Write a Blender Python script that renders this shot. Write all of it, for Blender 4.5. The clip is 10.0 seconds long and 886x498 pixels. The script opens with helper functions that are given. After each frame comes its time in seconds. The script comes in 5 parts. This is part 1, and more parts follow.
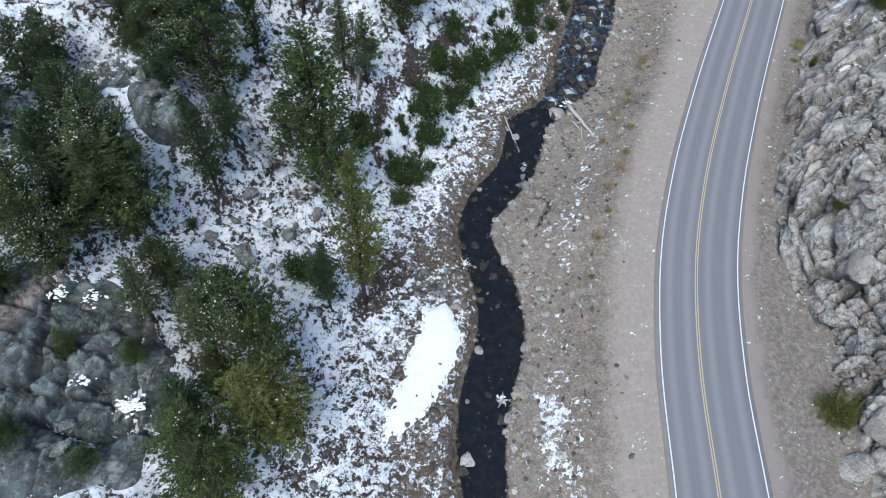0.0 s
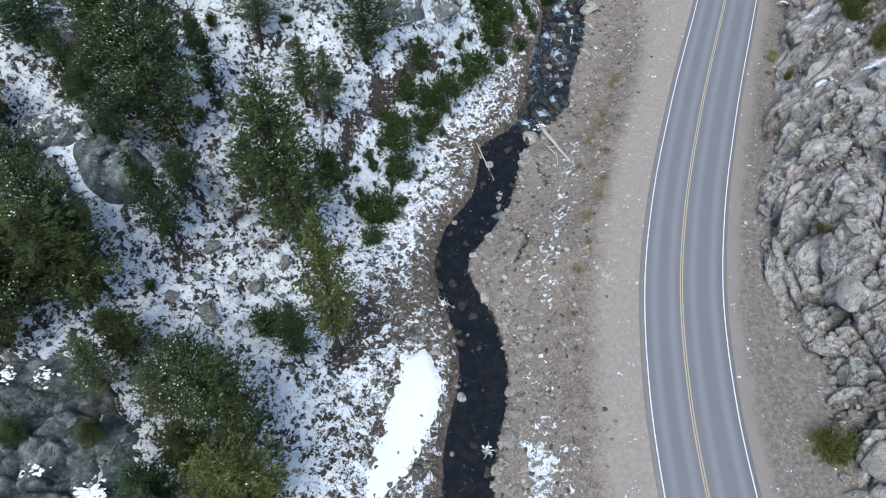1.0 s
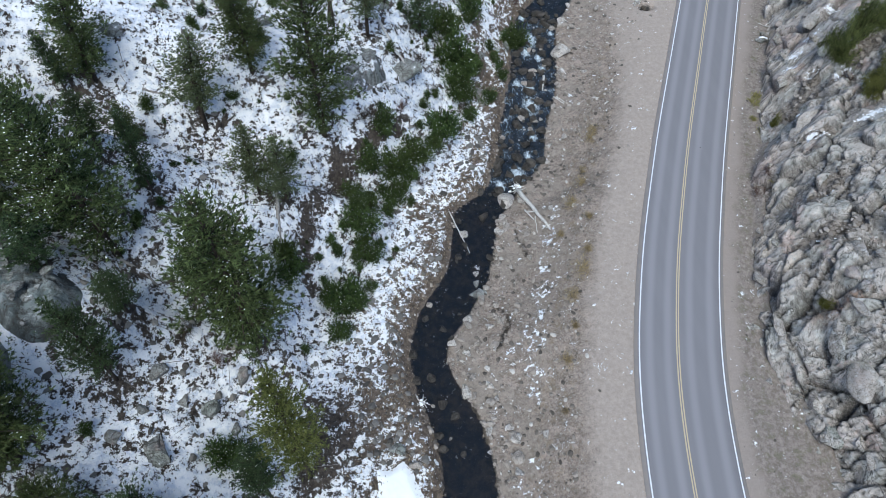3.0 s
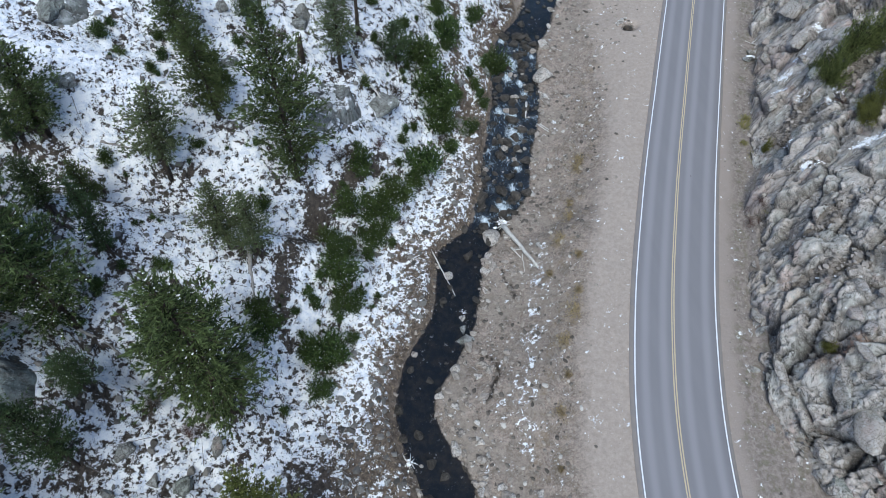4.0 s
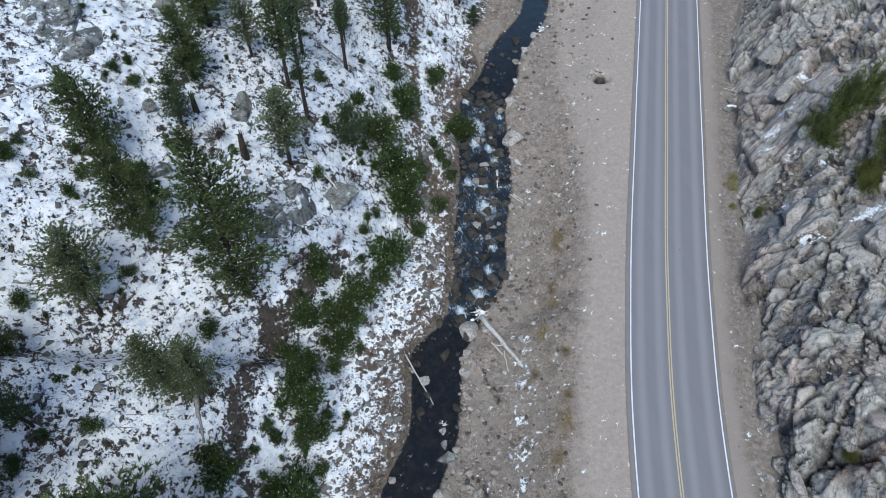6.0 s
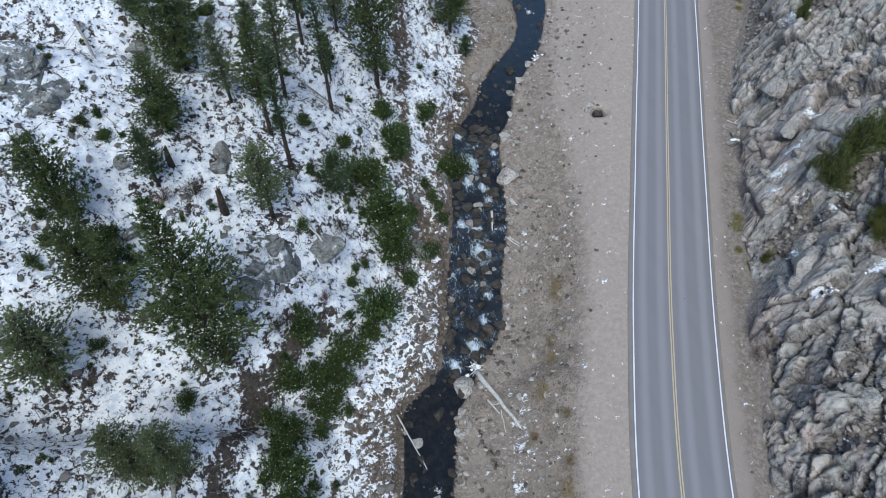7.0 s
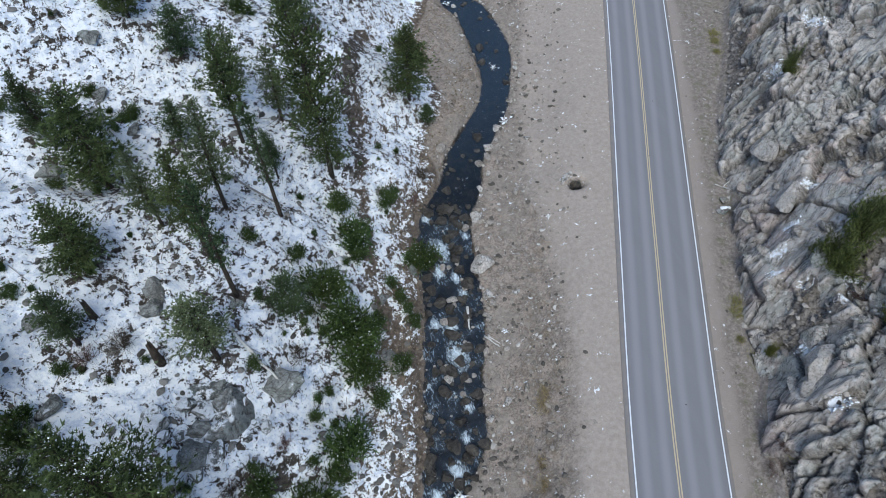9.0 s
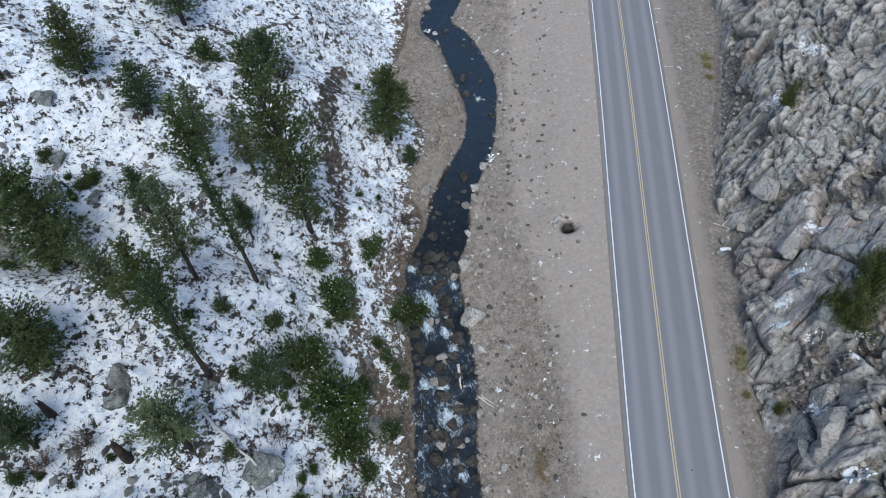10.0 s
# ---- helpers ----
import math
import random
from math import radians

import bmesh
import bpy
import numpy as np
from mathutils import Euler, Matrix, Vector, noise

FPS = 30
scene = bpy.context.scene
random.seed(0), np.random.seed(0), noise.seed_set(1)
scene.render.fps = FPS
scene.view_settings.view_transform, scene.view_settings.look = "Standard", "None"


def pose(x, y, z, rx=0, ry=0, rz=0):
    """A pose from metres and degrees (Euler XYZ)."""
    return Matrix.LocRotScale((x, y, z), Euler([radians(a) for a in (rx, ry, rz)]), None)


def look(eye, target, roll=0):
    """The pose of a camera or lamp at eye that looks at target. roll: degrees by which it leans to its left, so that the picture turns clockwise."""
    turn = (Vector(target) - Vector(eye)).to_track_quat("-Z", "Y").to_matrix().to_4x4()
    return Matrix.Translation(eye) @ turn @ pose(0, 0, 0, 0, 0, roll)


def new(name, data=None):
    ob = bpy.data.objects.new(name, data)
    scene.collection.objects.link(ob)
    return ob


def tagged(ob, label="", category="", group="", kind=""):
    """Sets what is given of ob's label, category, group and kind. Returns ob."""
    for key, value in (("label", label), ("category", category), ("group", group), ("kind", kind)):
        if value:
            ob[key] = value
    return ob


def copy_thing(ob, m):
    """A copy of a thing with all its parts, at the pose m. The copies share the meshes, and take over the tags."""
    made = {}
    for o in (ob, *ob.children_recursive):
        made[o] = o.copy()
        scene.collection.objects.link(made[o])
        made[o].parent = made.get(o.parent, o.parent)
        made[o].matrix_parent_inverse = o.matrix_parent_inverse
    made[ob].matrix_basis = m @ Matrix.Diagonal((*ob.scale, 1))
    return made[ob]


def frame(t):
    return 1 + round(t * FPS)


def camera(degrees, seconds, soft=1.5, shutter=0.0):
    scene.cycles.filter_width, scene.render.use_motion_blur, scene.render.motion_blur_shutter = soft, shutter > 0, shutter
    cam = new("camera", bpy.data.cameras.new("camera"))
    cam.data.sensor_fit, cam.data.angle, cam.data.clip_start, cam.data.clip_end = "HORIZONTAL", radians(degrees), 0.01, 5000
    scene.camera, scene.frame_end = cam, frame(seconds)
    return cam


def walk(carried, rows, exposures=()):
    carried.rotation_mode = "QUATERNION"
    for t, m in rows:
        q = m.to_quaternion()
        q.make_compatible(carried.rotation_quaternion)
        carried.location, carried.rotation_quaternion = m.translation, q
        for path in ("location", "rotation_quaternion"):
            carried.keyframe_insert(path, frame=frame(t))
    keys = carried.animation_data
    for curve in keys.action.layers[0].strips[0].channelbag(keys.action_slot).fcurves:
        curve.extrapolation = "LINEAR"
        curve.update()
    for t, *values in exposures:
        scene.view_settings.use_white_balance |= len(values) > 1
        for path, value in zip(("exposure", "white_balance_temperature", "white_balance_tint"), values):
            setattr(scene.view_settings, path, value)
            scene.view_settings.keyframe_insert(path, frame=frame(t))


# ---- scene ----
cam = camera(67.8, 10.0, 0.55)
PATH = [
    (0.0, -1.406, -7.470, 49.336, 35.342, -1.902, -1.180),
    (0.5, -1.098, -5.171, 49.416, 35.339, -1.804, -2.459),
    (1.0, -0.752, -2.784, 49.539, 35.301, -1.717, -4.380),
    (1.5, -0.545, -0.414, 49.605, 35.311, -1.719, -4.526),
    (2.0, -0.394, 2.093, 49.690, 35.196, -1.779, -4.552),
    (2.5, -0.103, 4.651, 49.796, 35.077, -1.794, -5.500),
    (2.7, 0.057, 5.662, 49.823, 35.102, -1.809, -6.634),
    (3.8, 1.385, 11.211, 49.843, 35.089, -1.616, -9.857),
    (4.0, 1.615, 12.189, 49.846, 35.141, -1.560, -10.173),
    (4.5, 2.237, 14.680, 49.811, 35.320, -1.462, -12.104),
    (5.0, 2.905, 17.259, 49.833, 35.420, -1.302, -13.940),
    (5.5, 3.620, 19.879, 49.904, 35.433, -1.189, -14.447),
    (5.7, 3.930, 20.917, 49.927, 35.453, -1.129, -14.374),
    (6.8, 5.795, 26.667, 50.223, 35.443, -0.778, -14.413),
    (7.0, 6.193, 27.732, 50.236, 35.428, -0.784, -15.076),
    (7.5, 7.164, 30.369, 50.312, 35.453, -0.565, -17.027),
    (8.0, 8.231, 33.067, 50.426, 35.417, -0.344, -18.510),
    (8.5, 9.299, 35.836, 50.540, 35.305, -0.174, -18.536),
    (9.0, 10.456, 38.619, 50.698, 35.166, 0.047, -19.185),
    (9.5, 11.680, 41.421, 50.878, 34.991, 0.263, -20.010),
    (10.0, 12.973, 44.263, 51.070, 34.761, 0.473, -21.031),
]
walk(cam, [(t, pose(*row)) for t, *row in PATH], [(0.0, 0.73, 6250.0, 2.0), (4.5, 0.64, 6250.0, 2.0), (10.0, 0.49, 6250.0, 2.0)])

# ---- world, sun ----
world = bpy.data.worlds.new("overcast_sky")
scene.world = world
world.use_nodes = True
wn = world.node_tree
sky = wn.nodes.new("ShaderNodeTexSky")
sky.sky_type = "NISHITA"
sky.sun_disc = False
SUN_ELEV, SUN_TURN = radians(60), radians(200)
sky.sun_elevation, sky.sun_rotation = SUN_ELEV, SUN_TURN
sky.air_density, sky.dust_density, sky.ozone_density, sky.altitude = 1.0, 6.0, 1.5, 2200
wn.links.new(sky.outputs[0], wn.nodes["Background"].inputs["Color"])
wn.nodes["Background"].inputs["Strength"].default_value = 0.148
sun = new("sun", bpy.data.lights.new("sun", "SUN"))
sun.data.energy, sun.data.angle, sun.data.color = 1.5, radians(30), (1.0, 0.97, 0.93)
sun_dir = Vector((math.sin(SUN_TURN) * math.cos(SUN_ELEV), math.cos(SUN_TURN) * math.cos(SUN_ELEV), math.sin(SUN_ELEV)))
sun.matrix_world = look(sun_dir * 200, (0, 0, 0))


# ---- number helpers ----
def smooth(a, b, x):
    k = np.clip((x - a) / (b - a), 0, 1)
    return k * k * (3 - 2 * k)


def lerp(a, b, k):
    return a + (b - a) * k


def chance(ix, iy, seed):
    """A repeatable random number in 0..1 for whole numbers ix, iy."""
    h = (ix.astype(np.int64) * 374761393 + iy.astype(np.int64) * 668265263 + seed * 1442695041) & 0x7FFFFFFF
    h = ((h ^ (h >> 13)) * 1274126177) & 0x7FFFFFFF
    h = ((h ^ (h >> 16)) * 668265263) & 0x7FFFFFFF
    return ((h ^ (h >> 15)) & 0xFFFF) / 65535.0


def grain(x, y, size, seed):
    """Smooth value noise, -1..1."""
    x, y = np.asarray(x, float) / size, np.asarray(y, float) / size
    ix, iy = np.floor(x), np.floor(y)
    fx, fy = x - ix, y - iy
    fx, fy = fx * fx * (3 - 2 * fx), fy * fy * (3 - 2 * fy)
    a, b = chance(ix, iy, seed), chance(ix + 1, iy, seed)
    c, d = chance(ix, iy + 1, seed), chance(ix + 1, iy + 1, seed)
    return 2 * lerp(lerp(a, b, fx), lerp(c, d, fx), fy) - 1


def fractal(x, y, size, seed, octaves=4):
    total, amp, norm = 0, 1.0, 0
    for k in range(octaves):
        total = total + amp * grain(x, y, size, seed + k * 17)
        norm += amp
        size, amp = size * 0.47, amp * 0.55
    return total / norm


def blocks(x, y, size, seed, tilt=1.2):
    """Broken rock: cells with a height and a tilt of their own; also how near the next cell lies."""
    x, y = np.asarray(x, float) / size, np.asarray(y, float) / size
    ix, iy = np.floor(x), np.floor(y)
    best, second = np.full(x.shape, 9.0), np.full(x.shape, 9.0)
    height = np.zeros(x.shape)
    for i in (-1, 0, 1):
        for j in (-1, 0, 1):
            cx, cy = ix + i, iy + j
            px, py = cx + chance(cx, cy, seed), cy + chance(cx, cy, seed + 1)
            dx, dy = x - px, y - py
            d = np.hypot(dx, dy)
            h = chance(cx, cy, seed + 2) + dx * tilt * (chance(cx, cy, seed + 3) - 0.5) + dy * tilt * (chance(cx, cy, seed + 4) - 0.5)
            near = d < best
            second = np.where(near, best, np.minimum(second, d))
            height = np.where(near, h, height)
            best = np.minimum(best, d)
    return height, second - best


def through_points(rows):
    """A smooth curve (y -> value) through rows of (y, value)."""
    ys, vs = np.array([r[0] for r in rows], float), np.array([r[1] for r in rows], float)
    slopes = np.gradient(vs, ys)

    def curve(y):
        y = np.clip(np.asarray(y, float), ys[0], ys[-1])
        k = np.clip(np.searchsorted(ys, y) - 1, 0, len(ys) - 2)
        h = ys[k + 1] - ys[k]
        t = (y - ys[k]) / h
        return ((2 * t**3 - 3 * t**2 + 1) * vs[k] + (t**3 - 2 * t**2 + t) * h * slopes[k]
                + (-2 * t**3 + 3 * t**2) * vs[k + 1] + (t**3 - t**2) * h * slopes[k + 1])
    return curve


# ---- plan: road, creek, slopes ----
road_x = through_points([(-60, 17), (-20, 18.6), (5.5, 21.4), (16, 22.5), (27.4, 24.9), (36, 27.8), (48, 32.8), (65.7, 41.0), (91.6, 53.2), (104, 58.9), (160, 84)])
creek_x = through_points([(-60, 8), (-10, 5), (6.6, 4.0), (10.5, 3.9), (15.1, 4.6), (20.6, 6.2), (26.7, 6.0), (30.3, 4.8), (33.8, 4.6), (37.3, 6.5), (41.5, 9.3), (45.2, 10.6),
                          (48.6, 11.6), (51.4, 14.6), (54.5, 17.0), (59.8, 18.7), (65.4, 20.9), (73, 22.8), (77, 24.0), (81, 27.0), (84.0, 28.7), (86.3, 30.6), (90.4, 34.3), (94.6, 36.5), (99.5, 37.8), (104, 38.1), (107.6, 38.0), (110.5, 37.2), (116, 40.8), (160, 66)])
creek_half = through_points([(-60, 1.7), (6, 1.7), (15, 2.1), (27, 1.9), (33.5, 1.5), (38, 2.0), (42, 1.9), (46, 2.1), (49, 2.0), (51.4, 1.3), (54.5, 2.2), (60, 2.5), (70, 2.6), (77, 2.4), (81, 2.0), (86, 1.8), (90, 1.5), (94, 1.5), (99, 2.2), (106, 2.1), (116, 1.7), (160, 2)])
creek_z = through_points([(-60, -4.7), (10, -4.5), (30, -4.4), (50, -4.2), (53, -4.05), (63, -3.1), (74, -2.2), (80, -1.8), (110, -1.2), (160, 0.2)])
terrace = through_points([(-60, 10), (25, 10), (35, 7), (44, 6), (57, 5), (69, 3), (75, 2.5), (85, 2.5), (93, 5.0), (100, 9.0), (106, 6.0), (160, 4.0)])
bar_edge = through_points([(-60, 0), (60, 0), (70, 0), (79, 0), (81, 0), (83, 0.6), (86, 2.2), (93, 4.6), (100, 8.6), (106, 5.0), (110, 2.0), (118, 2.0), (160, 2.0)])
cliff_foot = through_points([(-60, 12), (8, 11.7), (16, 11.2), (20, 10.6), (22.4, 9.9), (25.5, 9.0), (28, 8.4), (30, 7.9), (34, 7.3), (38.4, 7.1), (43.5, 7.1), (47, 6.8), (49.4, 7.0), (52, 7.9), (55, 7.6), (58.4, 7.1), (62.4, 7.5), (66, 7.8), (70.6, 7.8), (75.6, 7.5), (83, 8.8), (90, 10.3), (160, 10)])


def bar_wide(y):
    """Width of the bare gravel bar on the far bank."""
    return np.maximum(bar_edge(y), 0)


def road_z(y):
    return (np.clip(y, -60, 160) - 51) * 0.025


def lean_of(curve, y):
    return 1 / np.sqrt(1 + ((curve(y + 1.0) - curve(y - 1.0)) / 2) ** 2)


def places(x, y):
    """u: metres right of the road's middle; v: metres right of the creek's middle."""
    yc = np.clip(y, -60, 160)
    return (x - road_x(yc)) * lean_of(road_x, yc), (x - creek_x(yc)) * lean_of(creek_x, yc)


def ground_z(x, y, fine=True):
    x, y = np.asarray(x, float), np.asarray(y, float)
    u, v = places(x, y)
    half, zc, zr = creek_half(y), creek_z(y), road_z(y)
    far = np.maximum(np.abs(x - 20) - 80, 0) + np.maximum(np.abs(y - 55) - 100, 0)
    wob = 1.2 * fractal(x, y, 3.0, 5, 3) + 1.3 * fractal(x, y, 1.2, 6, 3)
    # creek bed and the gravel between creek and road
    d = v - half - 0.2 + 0.35 * wob
    w = -u
    s = np.clip(d, 0, None) / (np.clip(d, 0, None) + np.clip(w - 6.3, 0, None) + 1e-6)
    right = zc + 0.28 * smooth(0, 0.8, d) + (zr - 0.06 - zc - 0.28) * smooth(0, 1, s) ** 1.35
    bed = zc - 0.42 * np.clip(1 - (v / np.maximum(half + 0.3, 0.1)) ** 2, 0, 1)
    right = np.where(d > 0, right, bed)
    # shoulder, ditch and cliff
    foot = cliff_foot(y) + 0.4 * fractal(x, y, 4.0, 31, 3)
    c = u - foot
    cliff = zr - 0.06 - 0.12 * smooth(3.7, foot - 1, u) + 1.6 * np.clip(c, 0, 4.2) + 0.62 * np.clip(c - 4.2, 0, 120)
    right = np.where(u > 3.6, cliff, right)
    right = np.where((u > -6.3) & (u <= 3.6), zr - 0.06, right)
    # slope on the far bank
    e = -v - half - 0.2 + 0.35 * wob
    steep = np.interp(y, [25, 42], [0.6, 0.95])
    tw = terrace(y) + 1.2 * fractal(x, y, 9.0, 41, 2)
    left = zc + 0.75 * smooth(0, 1.1, e) + 0.11 * np.clip(e, 0, tw) + steep * np.clip(e - tw, 0, 9) + 0.5 * np.clip(e - tw - 9, 0, 130)
    left = left + smooth(4, 10, e) * (0.75 * fractal(x, y, 7.0, 51, 3))
    left = left + 4.2 * np.exp(-(((x + 22.5) / 5.5) ** 2 + ((y - 33) / 6.0) ** 2) ** 2)
    left = np.where(e > 0, left, bed)
    z = np.where(v < 0, left, right)
    if fine:
        rough = 0.05 * fractal(x, y, 0.9, 61, 3) * smooth(4.5, 7.5, w) + (0.08 + 0.22 * smooth(4, 8, e)) * fractal(x, y, 1.5, 62, 3) * smooth(0, 3, e) + 0.02 * fractal(x, y, 0.8, 63, 2) * smooth(3.8, 5, np.abs(u))
        z = z + rough
    pit = np.exp(-(((x - 37.5) / 0.95) ** 2 + ((y - 75.3) / 0.65) ** 2) ** 2)
    return np.minimum(z - 0.9 * pit, 70 + 0 * far)


def ground_at(x, y):
    return float(ground_z(np.array([x]), np.array([y]))[0])


# ---- materials ----
class Nodes:
    """Short hand for building a node material."""

    def __init__(self, name):
        self.m = bpy.data.materials.new(name)
        self.m.use_nodes = True
        self.t = self.m.node_tree
        self.t.nodes.clear()
        self.out = self.t.nodes.new("ShaderNodeOutputMaterial")
        self.place = self.t.nodes.new("ShaderNodeNewGeometry").outputs["Position"]

    def put(self, kind, outs=0, **ins):
        n = self.t.nodes.new(kind)
        for key, value in ins.items():
            self.feed(n.inputs[key.replace("_", " ")], value)
        return n.outputs[outs]

    def feed(self, socket, value):
        if isinstance(value, bpy.types.NodeSocket):
            self.t.links.new(value, socket)
        elif isinstance(value, tuple) and len(value) == 3 and socket.type == "RGBA":
            socket.default_value = (*value, 1)
        else:
            socket.default_value = value

    def noise(self, scale, detail=4.0, rough=0.55, where=None, stretch=None, distort=0.0):
        where = self.place if where is None else where
        if stretch:
            n = self.t.nodes.new("ShaderNodeMapping")
            n.inputs["Scale"].default_value = stretch
            self.t.links.new(where, n.inputs["Vector"])
            where = n.outputs[0]
        return self.put("ShaderNodeTexNoise", 0, Vector=where, Scale=scale, Detail=detail, Roughness=rough, Distortion=distort)

    def cells(self, scale, feature="F1", outs=0, where=None):
        n = self.t.nodes.new("ShaderNodeTexVoronoi")
        n.feature = feature
        n.inputs["Scale"].default_value = scale
        self.t.links.new(self.place if where is None else where, n.inputs["Vector"])
        return n.outputs[outs]

    def ramp(self, value, a, b, lo=0.0, hi=1.0):
        n = self.t.nodes.new("ShaderNodeMapRange")
        n.interpolation_type = "SMOOTHSTEP"
        for key, val in (("Value", value), ("From Min", a), ("From Max", b), ("To Min", lo), ("To Max", hi)):
            self.feed(n.inputs[key], val)
        return n.outputs[0]

    def math(self, op, a, b=0.0):
        n = self.t.nodes.new("ShaderNodeMath")
        n.operation = op
        self.feed(n.inputs[0], a)
        self.feed(n.inputs[1], b)
        return n.outputs[0]

    def mix(self, k, a, b, mode="MIX"):
        n = self.t.nodes.new("ShaderNodeMix")
        n.data_type, n.blend_type = "RGBA", mode
        self.feed(n.inputs[0], k)
        self.feed(n.inputs[6], a)
        self.feed(n.inputs[7], b)
        return n.outputs[2]

    def attr(self, name):
        n = self.t.nodes.new("ShaderNodeAttribute")
        n.attribute_name = name
        return n.outputs["Fac"]

    def chance(self, island=False):
        if island:
            return self.put("ShaderNodeNewGeometry", "Random Per Island")
        return self.put("ShaderNodeObjectInfo", "Random")

    def bump(self, height, strength, distance):
        return self.put("ShaderNodeBump", 0, Height=height, Strength=strength, Distance=distance)

    def finish(self, color, rough=0.85, normal=None, spec=0.3, **more):
        n = self.t.nodes.new("ShaderNodeBsdfPrincipled")
        self.feed(n.inputs["Base Color"], color)
        self.feed(n.inputs["Roughness"], rough)
        self.feed(n.inputs["Specular IOR Level"], spec)
        if normal is not None:
            self.feed(n.inputs["Normal"], normal)
        for key, value in more.items():
            self.feed(n.inputs[key.replace("_", " ")], value)
        self.t.links.new(n.outputs[0], self.out.inputs[0])
        return self.m


def ground_material():
    g = Nodes("ground")
    u, e, d, snowy = g.attr("road_side"), g.attr("slope_side"), g.attr("gravel_side"), g.attr("snow_cover")
    n1, n2, n3 = g.noise(0.35, 5), g.noise(2.6, 9, 0.72), g.noise(12.0, 6, 0.8)
    sand = g.mix(g.ramp(n2, 0.3, 0.7), (0.327, 0.277, 0.236), (0.43, 0.364, 0.315))
    sand = g.mix(g.ramp(n3, 0.55, 0.64, 0, 0.6), sand, (0.20, 0.172, 0.15))
    gravel = g.mix(g.ramp(g.noise(1.1, 12, 0.85), 0.40, 0.60), (0.137, 0.106, 0.086), (0.378, 0.302, 0.25))
    pebble = g.cells(9.0, outs=1)
    gravel = g.mix(g.ramp(g.noise(0.7, 6, 0.65), 0.48, 0.66, 0, 0.5), gravel, (0.14, 0.112, 0.085))
    gravel = g.mix(g.ramp(n3, 0.53, 0.61, 0, 0.7), gravel, (0.09, 0.077, 0.065))
    gravel = g.mix(0.22, gravel, g.mix(g.ramp(g.put("ShaderNodeSeparateColor", 0, Color=pebble), 0, 1), (0.12, 0.105, 0.09), (0.56, 0.52, 0.47)))
    straw = g.math("MULTIPLY", g.ramp(g.math("ABSOLUTE", g.math("ADD", u, 10.0)), 2.6, 0.8), g.ramp(g.noise(0.8, 9, 0.8), 0.50, 0.62, 0, 0.42))
    gravel = g.mix(g.ramp(g.noise(6.0, 8, 0.85), 0.60, 0.66, 0, 0.75), gravel, (0.60, 0.57, 0.53))
    bar = g.math("MULTIPLY", g.ramp(d, 6.0, 3.0), g.ramp(g.noise(0.30, 6, 0.6), 0.47, 0.56, 0, 0.7))
    gravel = g.mix(bar, gravel, g.mix(g.ramp(n2, 0.35, 0.65), (0.19, 0.16, 0.132), (0.335, 0.292, 0.25)))
    gravel = g.mix(straw, gravel, (0.23, 0.175, 0.105))
    # wet creek bed; this dark also paints soil and shade into the small pit
    wet = g.mix(g.ramp(g.noise(1.2, 9, 0.75), 0.42, 0.62), (0.010, 0.009, 0.008), (0.075, 0.058, 0.04))
    soil = g.mix(g.ramp(n2, 0.35, 0.65), (0.055, 0.042, 0.032), (0.19, 0.15, 0.118))
    soil = g.mix(g.ramp(n3, 0.55, 0.7), soil, (0.26, 0.22, 0.185))
    duff = g.mix(g.ramp(g.math("ADD", g.math("MULTIPLY", n2, 0.5), g.math("MULTIPLY", n3, 0.5)), 0.36, 0.62), (0.010, 0.009, 0.008), (0.115, 0.095, 0.08))
    soil = g.mix(g.ramp(e, 4.0, 8.0), soil, duff)
    # zones
    edge = g.math("ADD", u, g.math("ADD", g.math("MULTIPLY", g.math("SUBTRACT", n1, 0.5), 2.2), g.math("MULTIPLY", g.math("SUBTRACT", n2, 0.5), 2.6)))
    upstream = g.ramp(g.put("ShaderNodeSeparateXYZ", 1, Vector=g.place), 54.0, 92.0, 0.0, 6.0)
    base = g.mix(g.ramp(g.math("ADD", edge, upstream), -8.6, -6.6), gravel, sand)
    verge = g.mix(g.ramp(n2, 0.35, 0.65), (0.178, 0.148, 0.127), (0.325, 0.28, 0.25))
    verge = g.mix(g.ramp(g.noise(1.2, 8, 0.75), 0.5, 0.62, 0, 0.55), verge, (0.145, 0.14, 0.085))
    verge = g.mix(g.ramp(n3, 0.53, 0.62, 0, 0.7), verge, (0.09, 0.08, 0.065))
    base = g.mix(g.ramp(u, 3.0, 4.0), base, g.mix(n2, (0.27, 0.225, 0.195), (0.36, 0.31, 0.275)))
    base = g.mix(g.ramp(edge, 4.6, 5.8), base, verge)
    damp_and_pit = g.math("ADD", d, g.math("MULTIPLY", g.math("SUBTRACT", n2, 0.5), 0.9))
    base = g.mix(g.ramp(damp_and_pit, 0.35, 0.0), base, wet)
    base = g.mix(g.ramp(g.math("ADD", e, g.math("MULTIPLY", g.math("SUBTRACT", n2, 0.5), 0.8)), -0.1, 0.25), base, soil)
    # snow
    broken = g.math("MULTIPLY", g.math("SUBTRACT", g.noise(2.1, 8, 0.74, distort=0.25), 0.5), 2.7)
    broken = g.math("ADD", broken, g.math("MULTIPLY", g.math("SUBTRACT", g.noise(6.5, 5, 0.7), 0.5), 0.8))
    patchy = g.math("MULTIPLY", g.math("SUBTRACT", g.noise(0.7, 6, 0.65), 0.5), 1.5)
    cover = g.math("ADD", snowy, g.math("ADD", broken, patchy))
    snow = g.ramp(cover, 0.415, 0.50)
